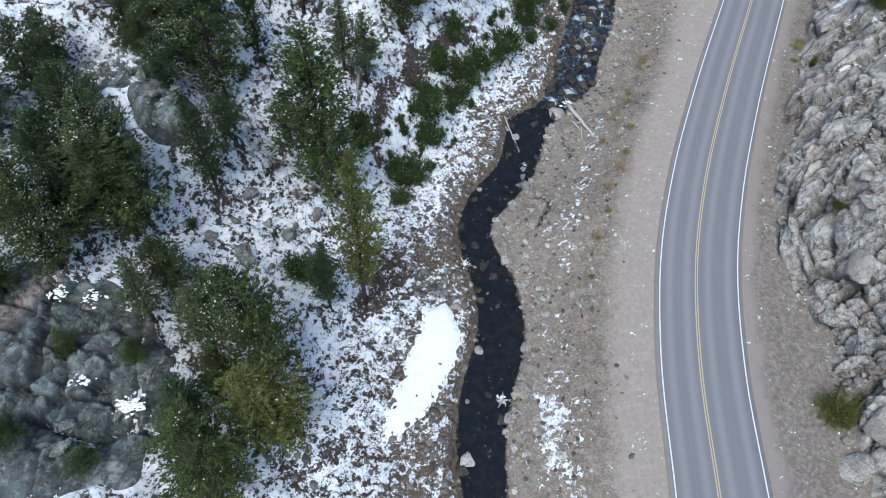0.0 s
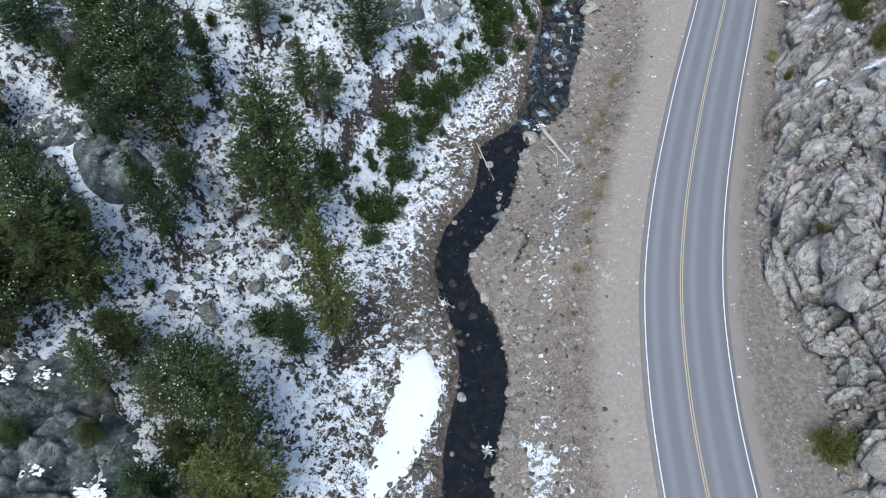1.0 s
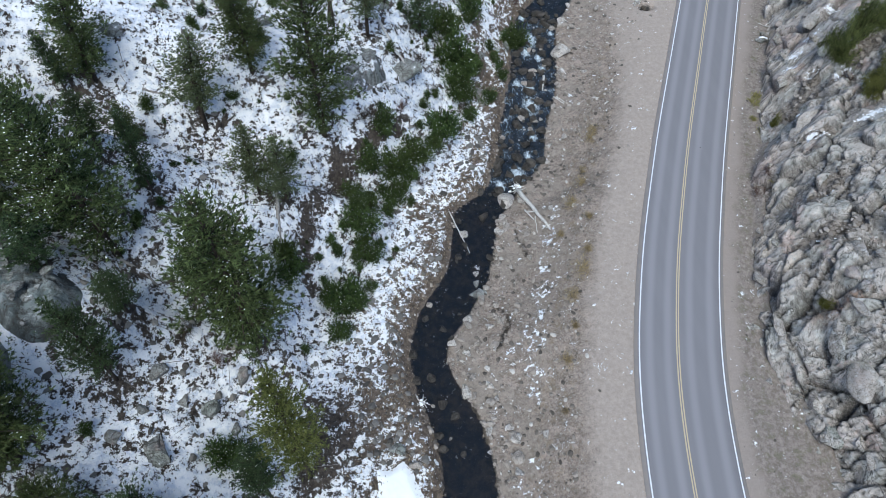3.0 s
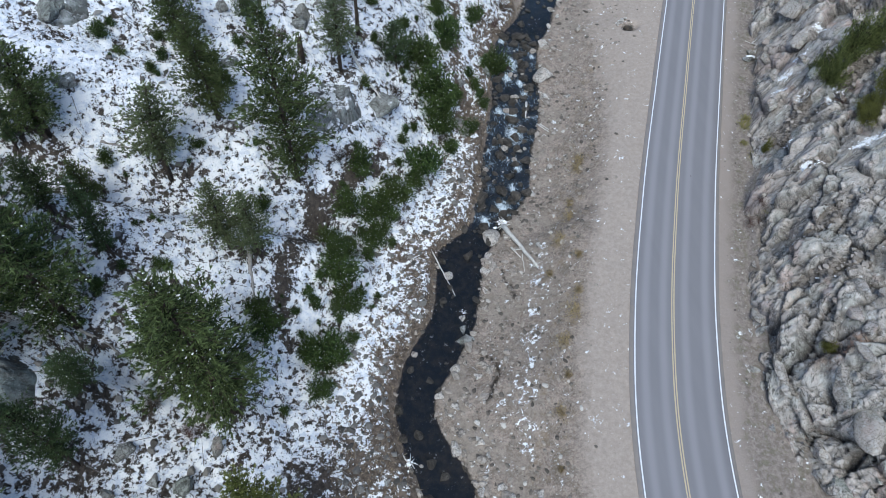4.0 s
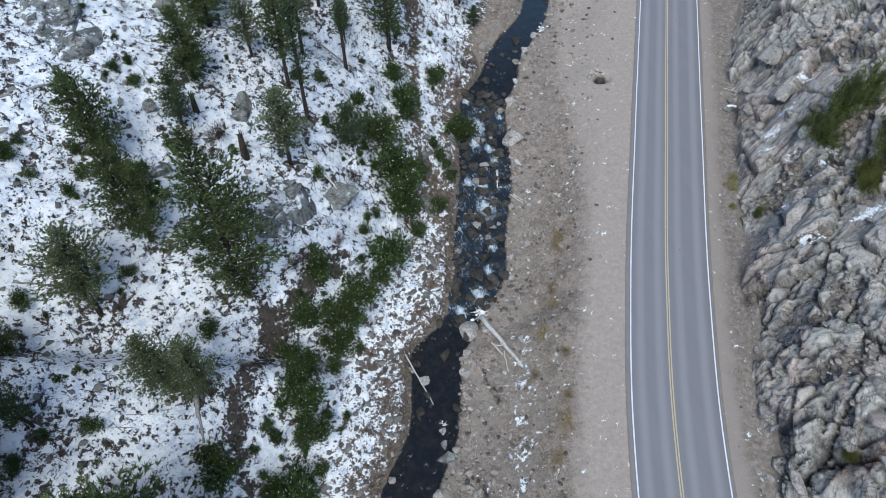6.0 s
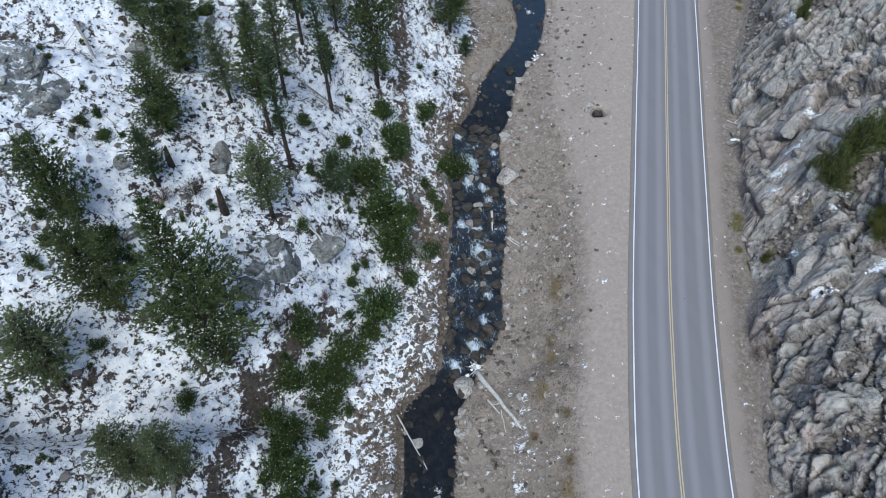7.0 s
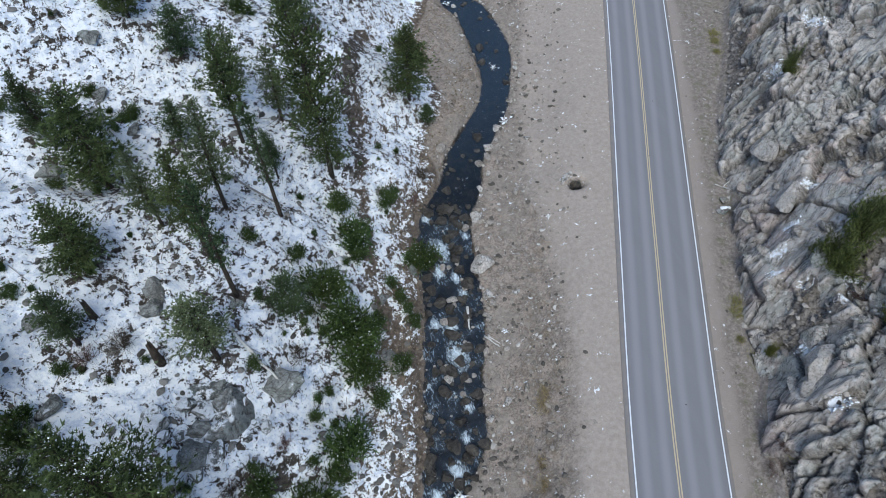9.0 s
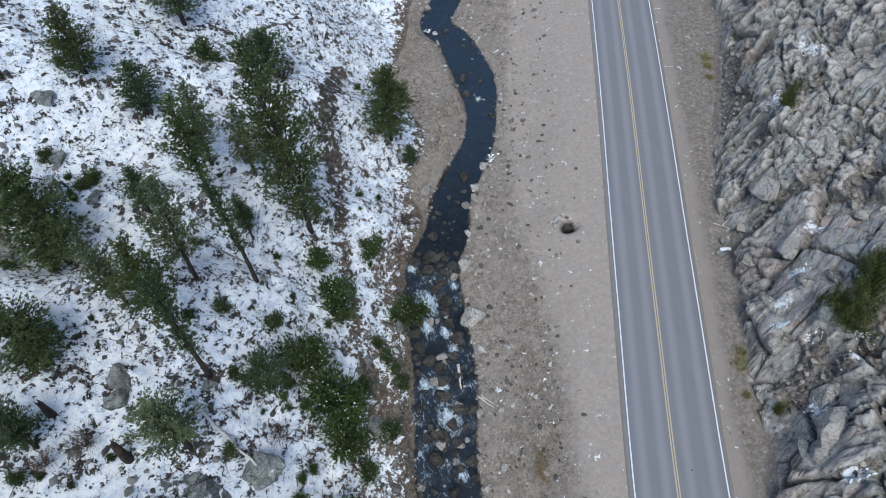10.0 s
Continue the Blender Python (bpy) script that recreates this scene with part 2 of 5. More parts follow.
    # the bluish grey mottling paints small soft shadows into the snow's colour
    white = g.mix(g.ramp(g.noise(1.4, 8, 0.75), 0.40, 0.56), (0.66, 0.71, 0.80), (0.94, 0.95, 0.965))
    color = g.mix(snow, base, white)
    height = g.math("ADD", g.math("ADD", g.math("MULTIPLY", n3, 0.4), n2), g.math("MULTIPLY", snow, 0.4))
    deep = g.ramp(e, 2.0, 5.0, 0.11, 0.20)
    lump = g.put("ShaderNodeBump", 0, Height=height, Strength=0.7, Distance=deep)
    return g.finish(color, g.ramp(damp_and_pit, 0.35, 0.0, 0.9, 0.35), lump, 0.25)


def asphalt_material():
    g = Nodes("worn_asphalt")
    u = g.attr("across")
    n1, n2, n3 = g.noise(0.25, 4, stretch=(3.0, 0.25, 1)), g.noise(3.0, 5), g.noise(60.0, 3)
    base = g.mix(n1, (0.192, 0.185, 0.197), (0.244, 0.234, 0.247))
    base = g.mix(g.math("MULTIPLY", n3, 0.5), base, (0.17, 0.17, 0.18))
    # wheel tracks are polished lighter
    track = 0.0
    for centre in (-2.5, -0.95, 0.95, 2.75):
        near = g.ramp(g.math("ABSOLUTE", g.math("SUBTRACT", u, centre)), 0.05, 0.55, 1.0, 0.0)
        track = g.math("ADD", track, near)
    base = g.mix(g.math("MULTIPLY", track, 0.42), base, (0.325, 0.316, 0.333))
    side = g.ramp(g.math("ABSOLUTE", g.math("SUBTRACT", u, 0.15)), 3.56, 3.72)
    base = g.mix(g.math("MULTIPLY", side, g.ramp(g.noise(1.2, 6, 0.7), 0.3, 0.6, 0.5, 1.0)), base, (0.295, 0.262, 0.24))
    return g.finish(base, 0.85, g.bump(n3, 0.3, 0.01), 0.3)


def paint_material(name, color):
    g = Nodes(name)
    n = g.noise(9.0, 5, 0.7)
    color = g.mix(g.ramp(n, 0.62, 0.78), color, (0.25, 0.25, 0.25))
    return g.finish(color, 0.7)


def rock_material(name, light, dark, snow=0.0, vary=0.0, tint=True, crack=1.0):
    """Weathered rock: light and dark mottling, lichen and rust tints, thin irregular fissures."""
    g = Nodes(name)
    big, mid, fine = g.noise(0.16, 6, 0.6), g.noise(0.9, 12, 0.72, distort=0.7), g.noise(7.0, 8, 0.8)
    color = g.mix(g.ramp(mid, 0.445, 0.555), dark, light)
    color = g.mix(g.ramp(big, 0.40, 0.60, 0.0, 0.45), color, tuple(0.72 * c for c in light))
    if tint:
        color = g.mix(g.ramp(g.noise(0.30, 7, 0.65), 0.50, 0.62, 0, 0.6), color, (0.30, 0.345, 0.305))
        color = g.mix(g.ramp(g.noise(0.23, 7, 0.65, stretch=(1.3, 1, 1)), 0.56, 0.68, 0, 0.6), color, (0.50, 0.37, 0.325))
    color = g.mix(g.ramp(g.noise(2.6, 9, 0.75), 0.51, 0.62, 0, 0.7), color, tuple(min(0.66, 1.35 * c) for c in light))
    color = g.mix(g.ramp(fine, 0.515, 0.59, 0, 0.8), color, (0.085, 0.077, 0.066))
    lines = 0.0
    for scale, width, stretch in ((0.38, 0.018, (0.7, 1.2, 1.0)), (0.9, 0.016, (0.8, 1.15, 1.0))):
        n = g.noise(scale, 7, 0.66, None, stretch, 0.6)
        line = g.ramp(g.math("ABSOLUTE", g.math("SUBTRACT", n, 0.5)), width * crack, width * 0.2 * crack)
        lines = g.math("MAXIMUM", lines, line)
    lines = g.math("MULTIPLY", lines, g.ramp(g.noise(0.6, 4), 0.42, 0.6))
    bent = g.mix(0.55, g.place, g.put("ShaderNodeTexNoise", 1, Vector=g.place, Scale=1.1, Detail=5.0), "ADD")
    for scale, width, share in ((0.75, 0.05, 0.43), (1.7, 0.065, 0.45)):
        joint = g.ramp(g.cells(scale, "DISTANCE_TO_EDGE", 0, bent), width * crack, 0.1 * width * crack)
        lines = g.math("MAXIMUM", lines, g.math("MULTIPLY", joint, g.ramp(g.noise(0.5 * scale, 3), share, share + 0.08)))
    color = g.mix(g.math("MULTIPLY", lines, 0.85), color, (0.04, 0.035, 0.03))
    pit = g.ramp(g.noise(1.7, 9, 0.75, distort=0.5), 0.44, 0.36)
    color = g.mix(g.math("MULTIPLY", pit, 0.8), color, (0.07, 0.06, 0.05))
    if vary:
        color = g.mix(g.math("MULTIPLY", g.chance(), vary), color, (0.45, 0.40, 0.355))
    if snow:
        up = g.put("ShaderNodeSeparateXYZ", 2, Vector=g.put("ShaderNodeNewGeometry", "Normal"))
        k = g.math("MULTIPLY", g.ramp(up, 0.5, 0.8), g.ramp(g.noise(0.9, 10, 0.78), 0.70 - snow, 0.74 - snow))
        color = g.mix(k, color, (0.86, 0.88, 0.92))
    height = g.math("SUBTRACT", g.math("ADD", mid, g.math("MULTIPLY", fine, 0.5)), g.math("MULTIPLY", lines, 0.5))
    return g.finish(color, 0.88, g.bump(height, 0.8, 0.26), 0.25)


def face_material(name, tones, tint, snow=0.08, loose=True):
    """Bare broken bedrock: each block in its own tone, streaked along its layers, with dark joints."""
    g = Nodes(name)
    dark, grey, light = tones
    layer = g.put("ShaderNodeCombineXYZ", 0, X=g.math("MULTIPLY", g.attr("along"), 0.55), Y=g.attr("over"), Z=g.attr("bed"))
    mid, fine = g.noise(1.6, 9, 0.7, distort=0.3), g.noise(9.0, 7, 0.75)
    streak = g.noise(3.2, 8, 0.7, layer, (0.35, 1.6, 2.0), 0.4)
    color = g.mix(g.ramp(g.attr("bed"), 0.12, 0.55), dark, grey)
    color = g.mix(g.ramp(g.attr("bed"), 0.45, 0.90), color, light)
    color = g.mix(g.ramp(mid, 0.42, 0.60, 0, 0.55), color, tuple(0.62 * c for c in grey))
    color = g.mix(g.ramp(g.noise(0.35, 6, 0.65), 0.48, 0.60, 0, 0.6), color, tint)
    color = g.mix(g.ramp(g.noise(0.30, 6, 0.65, stretch=(1.3, 1, 1)), 0.55, 0.66, 0, 0.55), color, (1.08 * grey[0], 0.88 * grey[1], 0.86 * grey[2]))
    color = g.mix(g.ramp(g.noise(2.4, 8, 0.75), 0.52, 0.63, 0, 0.6), color, tuple(min(0.7, 1.3 * c) for c in light))
    color = g.mix(g.ramp(streak, 0.46, 0.38, 0, 0.6), color, (0.10, 0.092, 0.082))
    color = g.mix(g.ramp(fine, 0.55, 0.64, 0, 0.5), color, (0.11, 0.10, 0.09))
    color = g.mix(g.math("MULTIPLY", g.attr("tan_vein"), g.ramp(mid, 0.34, 0.5)), color, (0.62, 0.545, 0.47))
    color = g.mix(g.math("MULTIPLY", g.attr("pink"), g.ramp(mid, 0.36, 0.56, 0.2, 0.7)), color, (0.50, 0.385, 0.345))
    color = g.mix(g.math("MULTIPLY", g.attr("rust"), g.ramp(mid, 0.40, 0.56)), color, (0.48, 0.29, 0.20))
    color = g.mix(g.math("MULTIPLY", g.attr("blue_stain"), g.ramp(mid, 0.36, 0.56, 0.2, 0.8)), color, (0.22, 0.235, 0.275))
    joint = g.math("MULTIPLY", g.attr("joint"), g.ramp(fine, 0.40, 0.52, 0.5, 1.0))
    hair = g.noise(1.5, 6, 0.62, layer, (0.5, 1.3, 1.5), 0.8)
    hair = g.math("MULTIPLY", g.ramp(g.math("ABSOLUTE", g.math("SUBTRACT", hair, 0.5)), 0.022, 0.006), g.ramp(g.noise(0.8, 4), 0.44, 0.54))
    color = g.mix(g.math("MULTIPLY", g.math("MAXIMUM", joint, hair), 0.85), color, (0.045, 0.04, 0.035))
    if loose:
        soil = g.mix(g.ramp(g.noise(3.2, 10, 0.8), 0.36, 0.62), (0.06, 0.05, 0.042), (0.34, 0.30, 0.262))
        soil = g.mix(g.ramp(g.noise(0.7, 5), 0.52, 0.66, 0, 0.5), soil, (0.13, 0.105, 0.075))
        color = g.mix(g.ramp(g.math("ADD", g.attr("outcrop"), g.math("MULTIPLY", g.math("SUBTRACT", g.noise(1.1, 8, 0.75), 0.5), 1.5)), 0.55, 0.40), color, soil)
    up = g.put("ShaderNodeSeparateXYZ", 2, Vector=g.put("ShaderNodeNewGeometry", "Normal"))
    k = g.math("MULTIPLY", g.ramp(up, 0.5, 0.8), g.ramp(g.noise(0.9, 10, 0.78), 0.70 - snow, 0.74 - snow))
    drift = g.ramp(g.math("ADD", g.attr("snow_spot"), g.math("MULTIPLY", g.math("SUBTRACT", g.noise(3.4, 9, 0.8), 0.5), 3.2)), 0.82, 0.90)
    k = g.math("MAXIMUM", k, g.math("MULTIPLY", drift, g.ramp(up, 0.05, 0.25)))
    color = g.mix(k, color, (0.86, 0.88, 0.92))
    height = g.math("ADD", g.math("ADD", mid, g.math("MULTIPLY", fine, 0.45)), g.math("MULTIPLY", streak, 0.6))
    return g.finish(color, 0.9, g.bump(height, 0.9, 0.16), 0.2)


def needle_material(name, a, b):
    g = Nodes(name)
    # random tone per blade; a is darkened to paint in the crown's shaded gaps
    color = g.mix(g.ramp(g.chance(True), 0.1, 1.0), a, b)
    color = g.mix(g.ramp(g.noise(0.7, 3), 0.42, 0.68, 0, 0.45), color, tuple(1.35 * v for v in b))
    color = g.mix(g.math("MULTIPLY", g.chance(), 0.35), color, (0.085, 0.088, 0.03))
    solid = g.put("ShaderNodeBsdfPrincipled", 0, **{"Base_Color": color, "Roughness": 0.7, "Specular_IOR_Level": 0.2})
    thin = g.put("ShaderNodeBsdfTranslucent", 0, Color=color)
    both = g.put("ShaderNodeMixShader", 0, Fac=0.3)
    g.t.links.new(solid, both.node.inputs[1])
    g.t.links.new(thin, both.node.inputs[2])
    g.t.links.new(both, g.out.inputs[0])
    return g.m


def bark_material(name, a, b):
    g = Nodes(name)
    n = g.noise(6.0, 6, 0.7, stretch=(1, 1, 0.25))
    return g.finish(g.mix(g.ramp(n, 0.35, 0.65), a, b), 0.9, g.bump(n, 0.7, 0.04), 0.2)


def snow_material(name="fresh_snow"):
    g = Nodes(name)
    n = g.noise(3.0, 5)
    return g.finish(g.mix(n, (0.88, 0.905, 0.94), (0.94, 0.95, 0.96)), 0.6, g.bump(n, 0.3, 0.05), 0.3)


def water_material():
    g = Nodes("creek_water")
    fast = g.attr("fast")
    n1, n2 = g.noise(2.2, 5, 0.6, distort=0.5), g.noise(9.0, 4)
    normal = g.bump(g.math("MULTIPLY", g.math("ADD", n1, g.math("MULTIPLY", n2, 0.4)), g.math("ADD", 0.12, fast)), 0.55, 0.12)
    see = g.put("ShaderNodeBsdfTransparent", 0, Color=(0.50, 0.46, 0.40))
    shine = g.put("ShaderNodeBsdfGlossy", 0, Color=(1.0, 1.0, 1.0), Roughness=0.06, Normal=normal)
    fres = g.put("ShaderNodeFresnel", 0, IOR=1.33, Normal=normal)
    mix = g.put("ShaderNodeMixShader", 0, Fac=fres)
    node = mix.node
    g.t.links.new(see, node.inputs[1])
    g.t.links.new(shine, node.inputs[2])
    # milky water, with the sky's blue reflection painted into the same diffuse colour
    murk_and_sky = g.put("ShaderNodeBsdfDiffuse", 0, Color=g.mix(fast, (0.045, 0.068, 0.10), (0.065, 0.082, 0.105)))
    body = g.put("ShaderNodeMixShader", 0, Fac=g.math("ADD", g.attr("blue"), g.math("MULTIPLY", fast, 0.8)))
    g.t.links.new(mix, body.node.inputs[1])
    g.t.links.new(murk_and_sky, body.node.inputs[2])
    foam = g.put("ShaderNodeBsdfDiffuse", 0, Color=(0.68, 0.77, 0.83))
    streak = g.noise(1.9, 9, 0.75, stretch=(2.0, 0.9, 1.0), distort=1.1)
    k = g.ramp(g.math("ADD", streak, g.math("MULTIPLY", fast, 0.42)), 0.64, 0.95)
    k = g.math("MAXIMUM", k, g.ramp(g.math("ADD", fast, g.math("MULTIPLY", streak, 0.5)), 0.84, 1.14))
    top = g.put("ShaderNodeMixShader", 0, Fac=g.math("MULTIPLY", k, g.ramp(fast, 0.05, 0.3)))
    g.t.links.new(body, top.node.inputs[1])
    g.t.links.new(foam, top.node.inputs[2])
    g.t.links.new(top, g.out.inputs[0])
    return g.m


GROUND, ASPHALT, WATER, SNOW = ground_material(), asphalt_material(), water_material(), snow_material()
WHITE_PAINT, YELLOW_PAINT = paint_material("white_road_paint", (0.72, 0.73, 0.76)), paint_material("yellow_road_paint", (0.52, 0.43, 0.285))
CLIFF = face_material("canyon_granite", ((0.31, 0.285, 0.258), (0.51, 0.465, 0.42), (0.655, 0.59, 0.53)), (0.41, 0.42, 0.385), 0.07)
CRAG = face_material("lichen_crag_rock", ((0.07, 0.08, 0.08), (0.15, 0.17, 0.168), (0.31, 0.335, 0.33)), (0.16, 0.20, 0.195), 0.05, False)
SNOWY_CRAG = face_material("snowy_crag_rock", ((0.11, 0.12, 0.115), (0.19, 0.205, 0.20), (0.29, 0.30, 0.29)), (0.18, 0.21, 0.20), 0.20, False)
GREYROCK = rock_material("lichen_grey_rock", (0.33, 0.345, 0.335), (0.14, 0.15, 0.145), 0.10, 0.15, True, 0.5)
CLIFF_BLOCK = rock_material("weathered_granite_block", (0.62, 0.565, 0.51), (0.39, 0.355, 0.32), 0.02, 0.35, True, 0.35)
RIVER_ROCK = rock_material("river_boulder_granite", (0.50, 0.445, 0.39), (0.33, 0.29, 0.255), 0.0, 0.7, False, 0.4)
PALE_ROCK = rock_material("pale_granite_boulder", (0.66, 0.61, 0.555), (0.50, 0.455, 0.41), 0.0, 0.0, False, 0.25)
SNOWY_ROCK = rock_material("snow_covered_rock", (0.36, 0.37, 0.36), (0.15, 0.16, 0.155), 0.27)
WET_ROCK = rock_material("wet_creek_rock", (0.085, 0.075, 0.064), (0.022, 0.02, 0.018), 0.0, 0.06, False, 0.5)
NEEDLES = needle_material("pine_needles", (0.015, 0.028, 0.012), (0.158, 0.21, 0.082))
DARK_NEEDLES = needle_material("dark_fir_needles", (0.013, 0.026, 0.014), (0.112, 0.172, 0.08))
PALE_NEEDLES = needle_material("yellow_green_needles", (0.06, 0.08, 0.022), (0.29, 0.315, 0.10))
SAGE_NEEDLES = needle_material("sage_green_needles", (0.045, 0.062, 0.034), (0.205, 0.25, 0.13))
BUSH_NEEDLES = needle_material("juniper_needles", (0.014, 0.034, 0.011), (0.11, 0.17, 0.055))
OLIVE_NEEDLES = needle_material("olive_juniper_needles", (0.07, 0.08, 0.024), (0.29, 0.29, 0.085))
CLIFF_NEEDLES = needle_material("cliff_juniper_needles", (0.032, 0.046, 0.018), (0.23, 0.265, 0.09))
BARK = bark_material("pine_bark", (0.032, 0.025, 0.02), (0.085, 0.066, 0.052))
DEADWOOD = bark_material("bleached_driftwood", (0.46, 0.44, 0.41), (0.68, 0.66, 0.63))
GREYWOOD = bark_material("grey_fallen_wood", (0.20, 0.19, 0.18), (0.36, 0.34, 0.32))
DRYGRASS = bark_material("dry_grass", (0.27, 0.21, 0.12), (0.42, 0.34, 0.20))
STRAW = bark_material("yellow_green_grass", (0.22, 0.21, 0.08), (0.36, 0.33, 0.15))


# ---- mesh helpers ----
def mesh_of(name, verts, faces, material, soft=False):
    me = bpy.data.meshes.new(name)
    verts, faces = np.asarray(verts, np.float32), [np.asarray(f, np.int32) for f in faces] if isinstance(faces, list) and faces and isinstance(faces[0], np.ndarray) else faces
    me.from_pydata(verts.tolist() if isinstance(verts, np.ndarray) else verts, [], faces.tolist() if isinstance(faces, np.ndarray) else faces)
    me.materials.append(material)
    if soft:
        me.shade_smooth()
    me.update()
    return me


def thing(name, label, category, group="", kind="", place=None):
    ob = tagged(new(name), label, category, group, kind)
    if place is not None:
        ob.matrix_world = place
    return ob


def part(name, mesh, parent, label=""):
    ob = new(name, mesh)
    ob.parent = parent
    if label:
        tagged(ob, label)
    return ob


def sheet(name, xs, ys, zs, material, attributes=(), soft=True):
    """A grid mesh from two-dimensional arrays."""
    rows, cols = xs.shape
    verts = np.stack([xs, ys, zs], -1).reshape(-1, 3)
    k = np.arange(rows * cols).reshape(rows, cols)
    quads = np.stack([k[:-1, :-1], k[:-1, 1:], k[1:, 1:], k[1:, :-1]], -1).reshape(-1, 4)
    me = bpy.data.meshes.new(name)
    me.vertices.add(len(verts))
    me.vertices.foreach_set("co", verts.astype(np.float32).ravel())
    me.loops.add(quads.size)
    me.loops.foreach_set("vertex_index", quads.astype(np.int32).ravel())
    me.polygons.add(len(quads))
    me.polygons.foreach_set("loop_start", np.arange(0, quads.size, 4, dtype=np.int32))
    me.update(calc_edges=True)
    me.validate()
    me.materials.append(material)
    for key, values in attributes:
        a = me.attributes.new(key, "FLOAT", "POINT")
        a.data.foreach_set("value", np.asarray(values, np.float32).ravel())
    if soft:
        me.shade_smooth()
    return new(name, me)


def spread(lo, hi, step, reach):
    """Even steps from lo to hi, then ever longer ones out to reach on both sides."""
    inner = np.arange(lo, hi + step / 2, step)
    out, d = [], step
    while not out or out[-1] < reach:
        d *= 1.35
        out.append((out[-1] if out else 0) + d)
    out = np.array(out)
    return np.concatenate([lo - out[::-1], inner, hi + out])


# ---- ground ----
TRAILS = ([(-5.8, 40.0), (-5.5, 42.1), (-4.1, 46.0), (-2.6, 50.8), (-0.3, 52.7), (2.4, 55.3), (4.6, 56.2)],
          [(15.5, 64.0), (15.1, 70.3), (15.8, 75.0), (16.2, 79.0), (17.3, 82.5), (18.2, 87.0), (19.1, 91.1), (22, 100)])


def near_line(x, y, points):
    best = np.full(x.shape, 1e9)
    for (ax, ay), (bx, by) in zip(points, points[1:]):
        dx, dy = bx - ax, by - ay
        k = np.clip(((x - ax) * dx + (y - ay) * dy) / (dx * dx + dy * dy), 0, 1)
        best = np.minimum(best, np.hypot(x - ax - k * dx, y - ay - k * dy))
    return best


def blob(x, y, cx, cy, rx, ry, turn=0.0):
    c, s = math.cos(turn), math.sin(turn)
    a, b = (x - cx) * c + (y - cy) * s, -(x - cx) * s + (y - cy) * c
    return np.exp(-((a / rx) ** 2 + (b / ry) ** 2))


def snow_cover(x, y):
    """How much snow lies, 0..1, before the fine break-up."""
    u, v = places(x, y)
    e = -v - creek_half(y)
    tw = terrace(y)
    wob = fractal(x, y, 8, 71, 3)
    hill = (0.60 + 0.15 * wob + 0.03 * smooth(50, 62, y)) * smooth(-1.5, 1.5, e - tw)
    strip = 0.60 * smooth(1.5, 3.0, e + wob) * smooth(26, 31, y) * smooth(66, 60, y)
    low = (0.54 + 0.1 * wob) * smooth(3.0, 6.0, e + 2 * wob) * smooth(29, 23, y)
    upper = 0.46 * smooth(1.1, 2.2, e) * smooth(55, 60, y) * smooth(86, 80, y)
    far = 0.58 * smooth(0.6, 2.0, e - bar_wide(y)) * smooth(78, 84, y)
    flecks = 0.36 * smooth(0.2, 1.0, e - bar_wide(y))
    tail = 0.62 * blob(x, y, -4.5, 8.0, 2.2, 3.5, -0.5)
    cover = np.maximum.reduce([hill, strip, low, upper, far, flecks, tail])
    cover = cover - 0.16 * blob(x, y, 1.0, 31.0, 4.0, 2.5) - 0.14 * blob(x, y, -4.5, 25.0, 2.5, 3.5)
    for line in TRAILS:
        cover = cover - 0.34 * smooth(1.1, 0.35, near_line(x + 0.9 * fractal(x, y, 3.5, 77, 3), y, line) + 0.4 * wob)
    for tx, ty, tall, wide in ALL_TREES:
        cover = cover - 0.2 * blob(x, y, tx, ty, 0.75 * wide, 0.75 * wide)
    gravel = 0.03 + 0.24 * smooth(1.5, 0.3, near_line(x, y, [(13.0, 28.0), (13.9, 32.3), (16.3, 38.7), (19.0, 46.5)]) + 0.6 * wob) + 0.06 * blob(x, y, 14.5, 40, 2.5, 12, -0.25) + 0.48 * blob(x, y, 10.0, 11.0, 1.9, 6.5)
    gravel = gravel * smooth(1.0, 2.0, v - creek_half(y)) * smooth(-7, -9, u)
    return np.where(v < 0, cover, gravel)


# conifers: x, y, height, crown radius
NEAR_TREES = [(-15.2, 6.2, 13, 3.2), (-17.4, 10.6, 7.5, 1.8), (-12.8, 15.6, 16.5, 3.0), (-16.0, 13.5, 7, 1.8), (-9.0, 22.0, 9.8, 1.5), (-23.4, 24.0, 10.5, 2.3), (-26.7, 22.5, 11, 2.2), (-27.4, 19.8, 8, 1.9),
              (-29.3, 27.8, 7, 2.6), (-18.3, 29.2, 13.4, 2.4), (-31.5, 22.5, 9, 2.6), (-34, 30, 8, 2.8), (-30.5, 17.5, 7, 2.0), (-16.5, 19.3, 7.6, 2.0), (-20.4, 20.6, 7.5, 2.0)]
PALE_TREES = [(-11.9, 10.5, 13.5, 3.0), (-6.1, 23.2, 20.0, 2.0)]
OLIVE_TREES = [(-17.7, 17.1, 13.4, 1.95), (-21.4, 17.6, 9.5, 1.3), (-8.7, 45.3, 13.4, 1.9), (-13.1, 51.8, 11.6, 2.0), (-6.6, 45.2, 13.6, 1.8), (2.0, 63.7, 11.0, 1.7)]
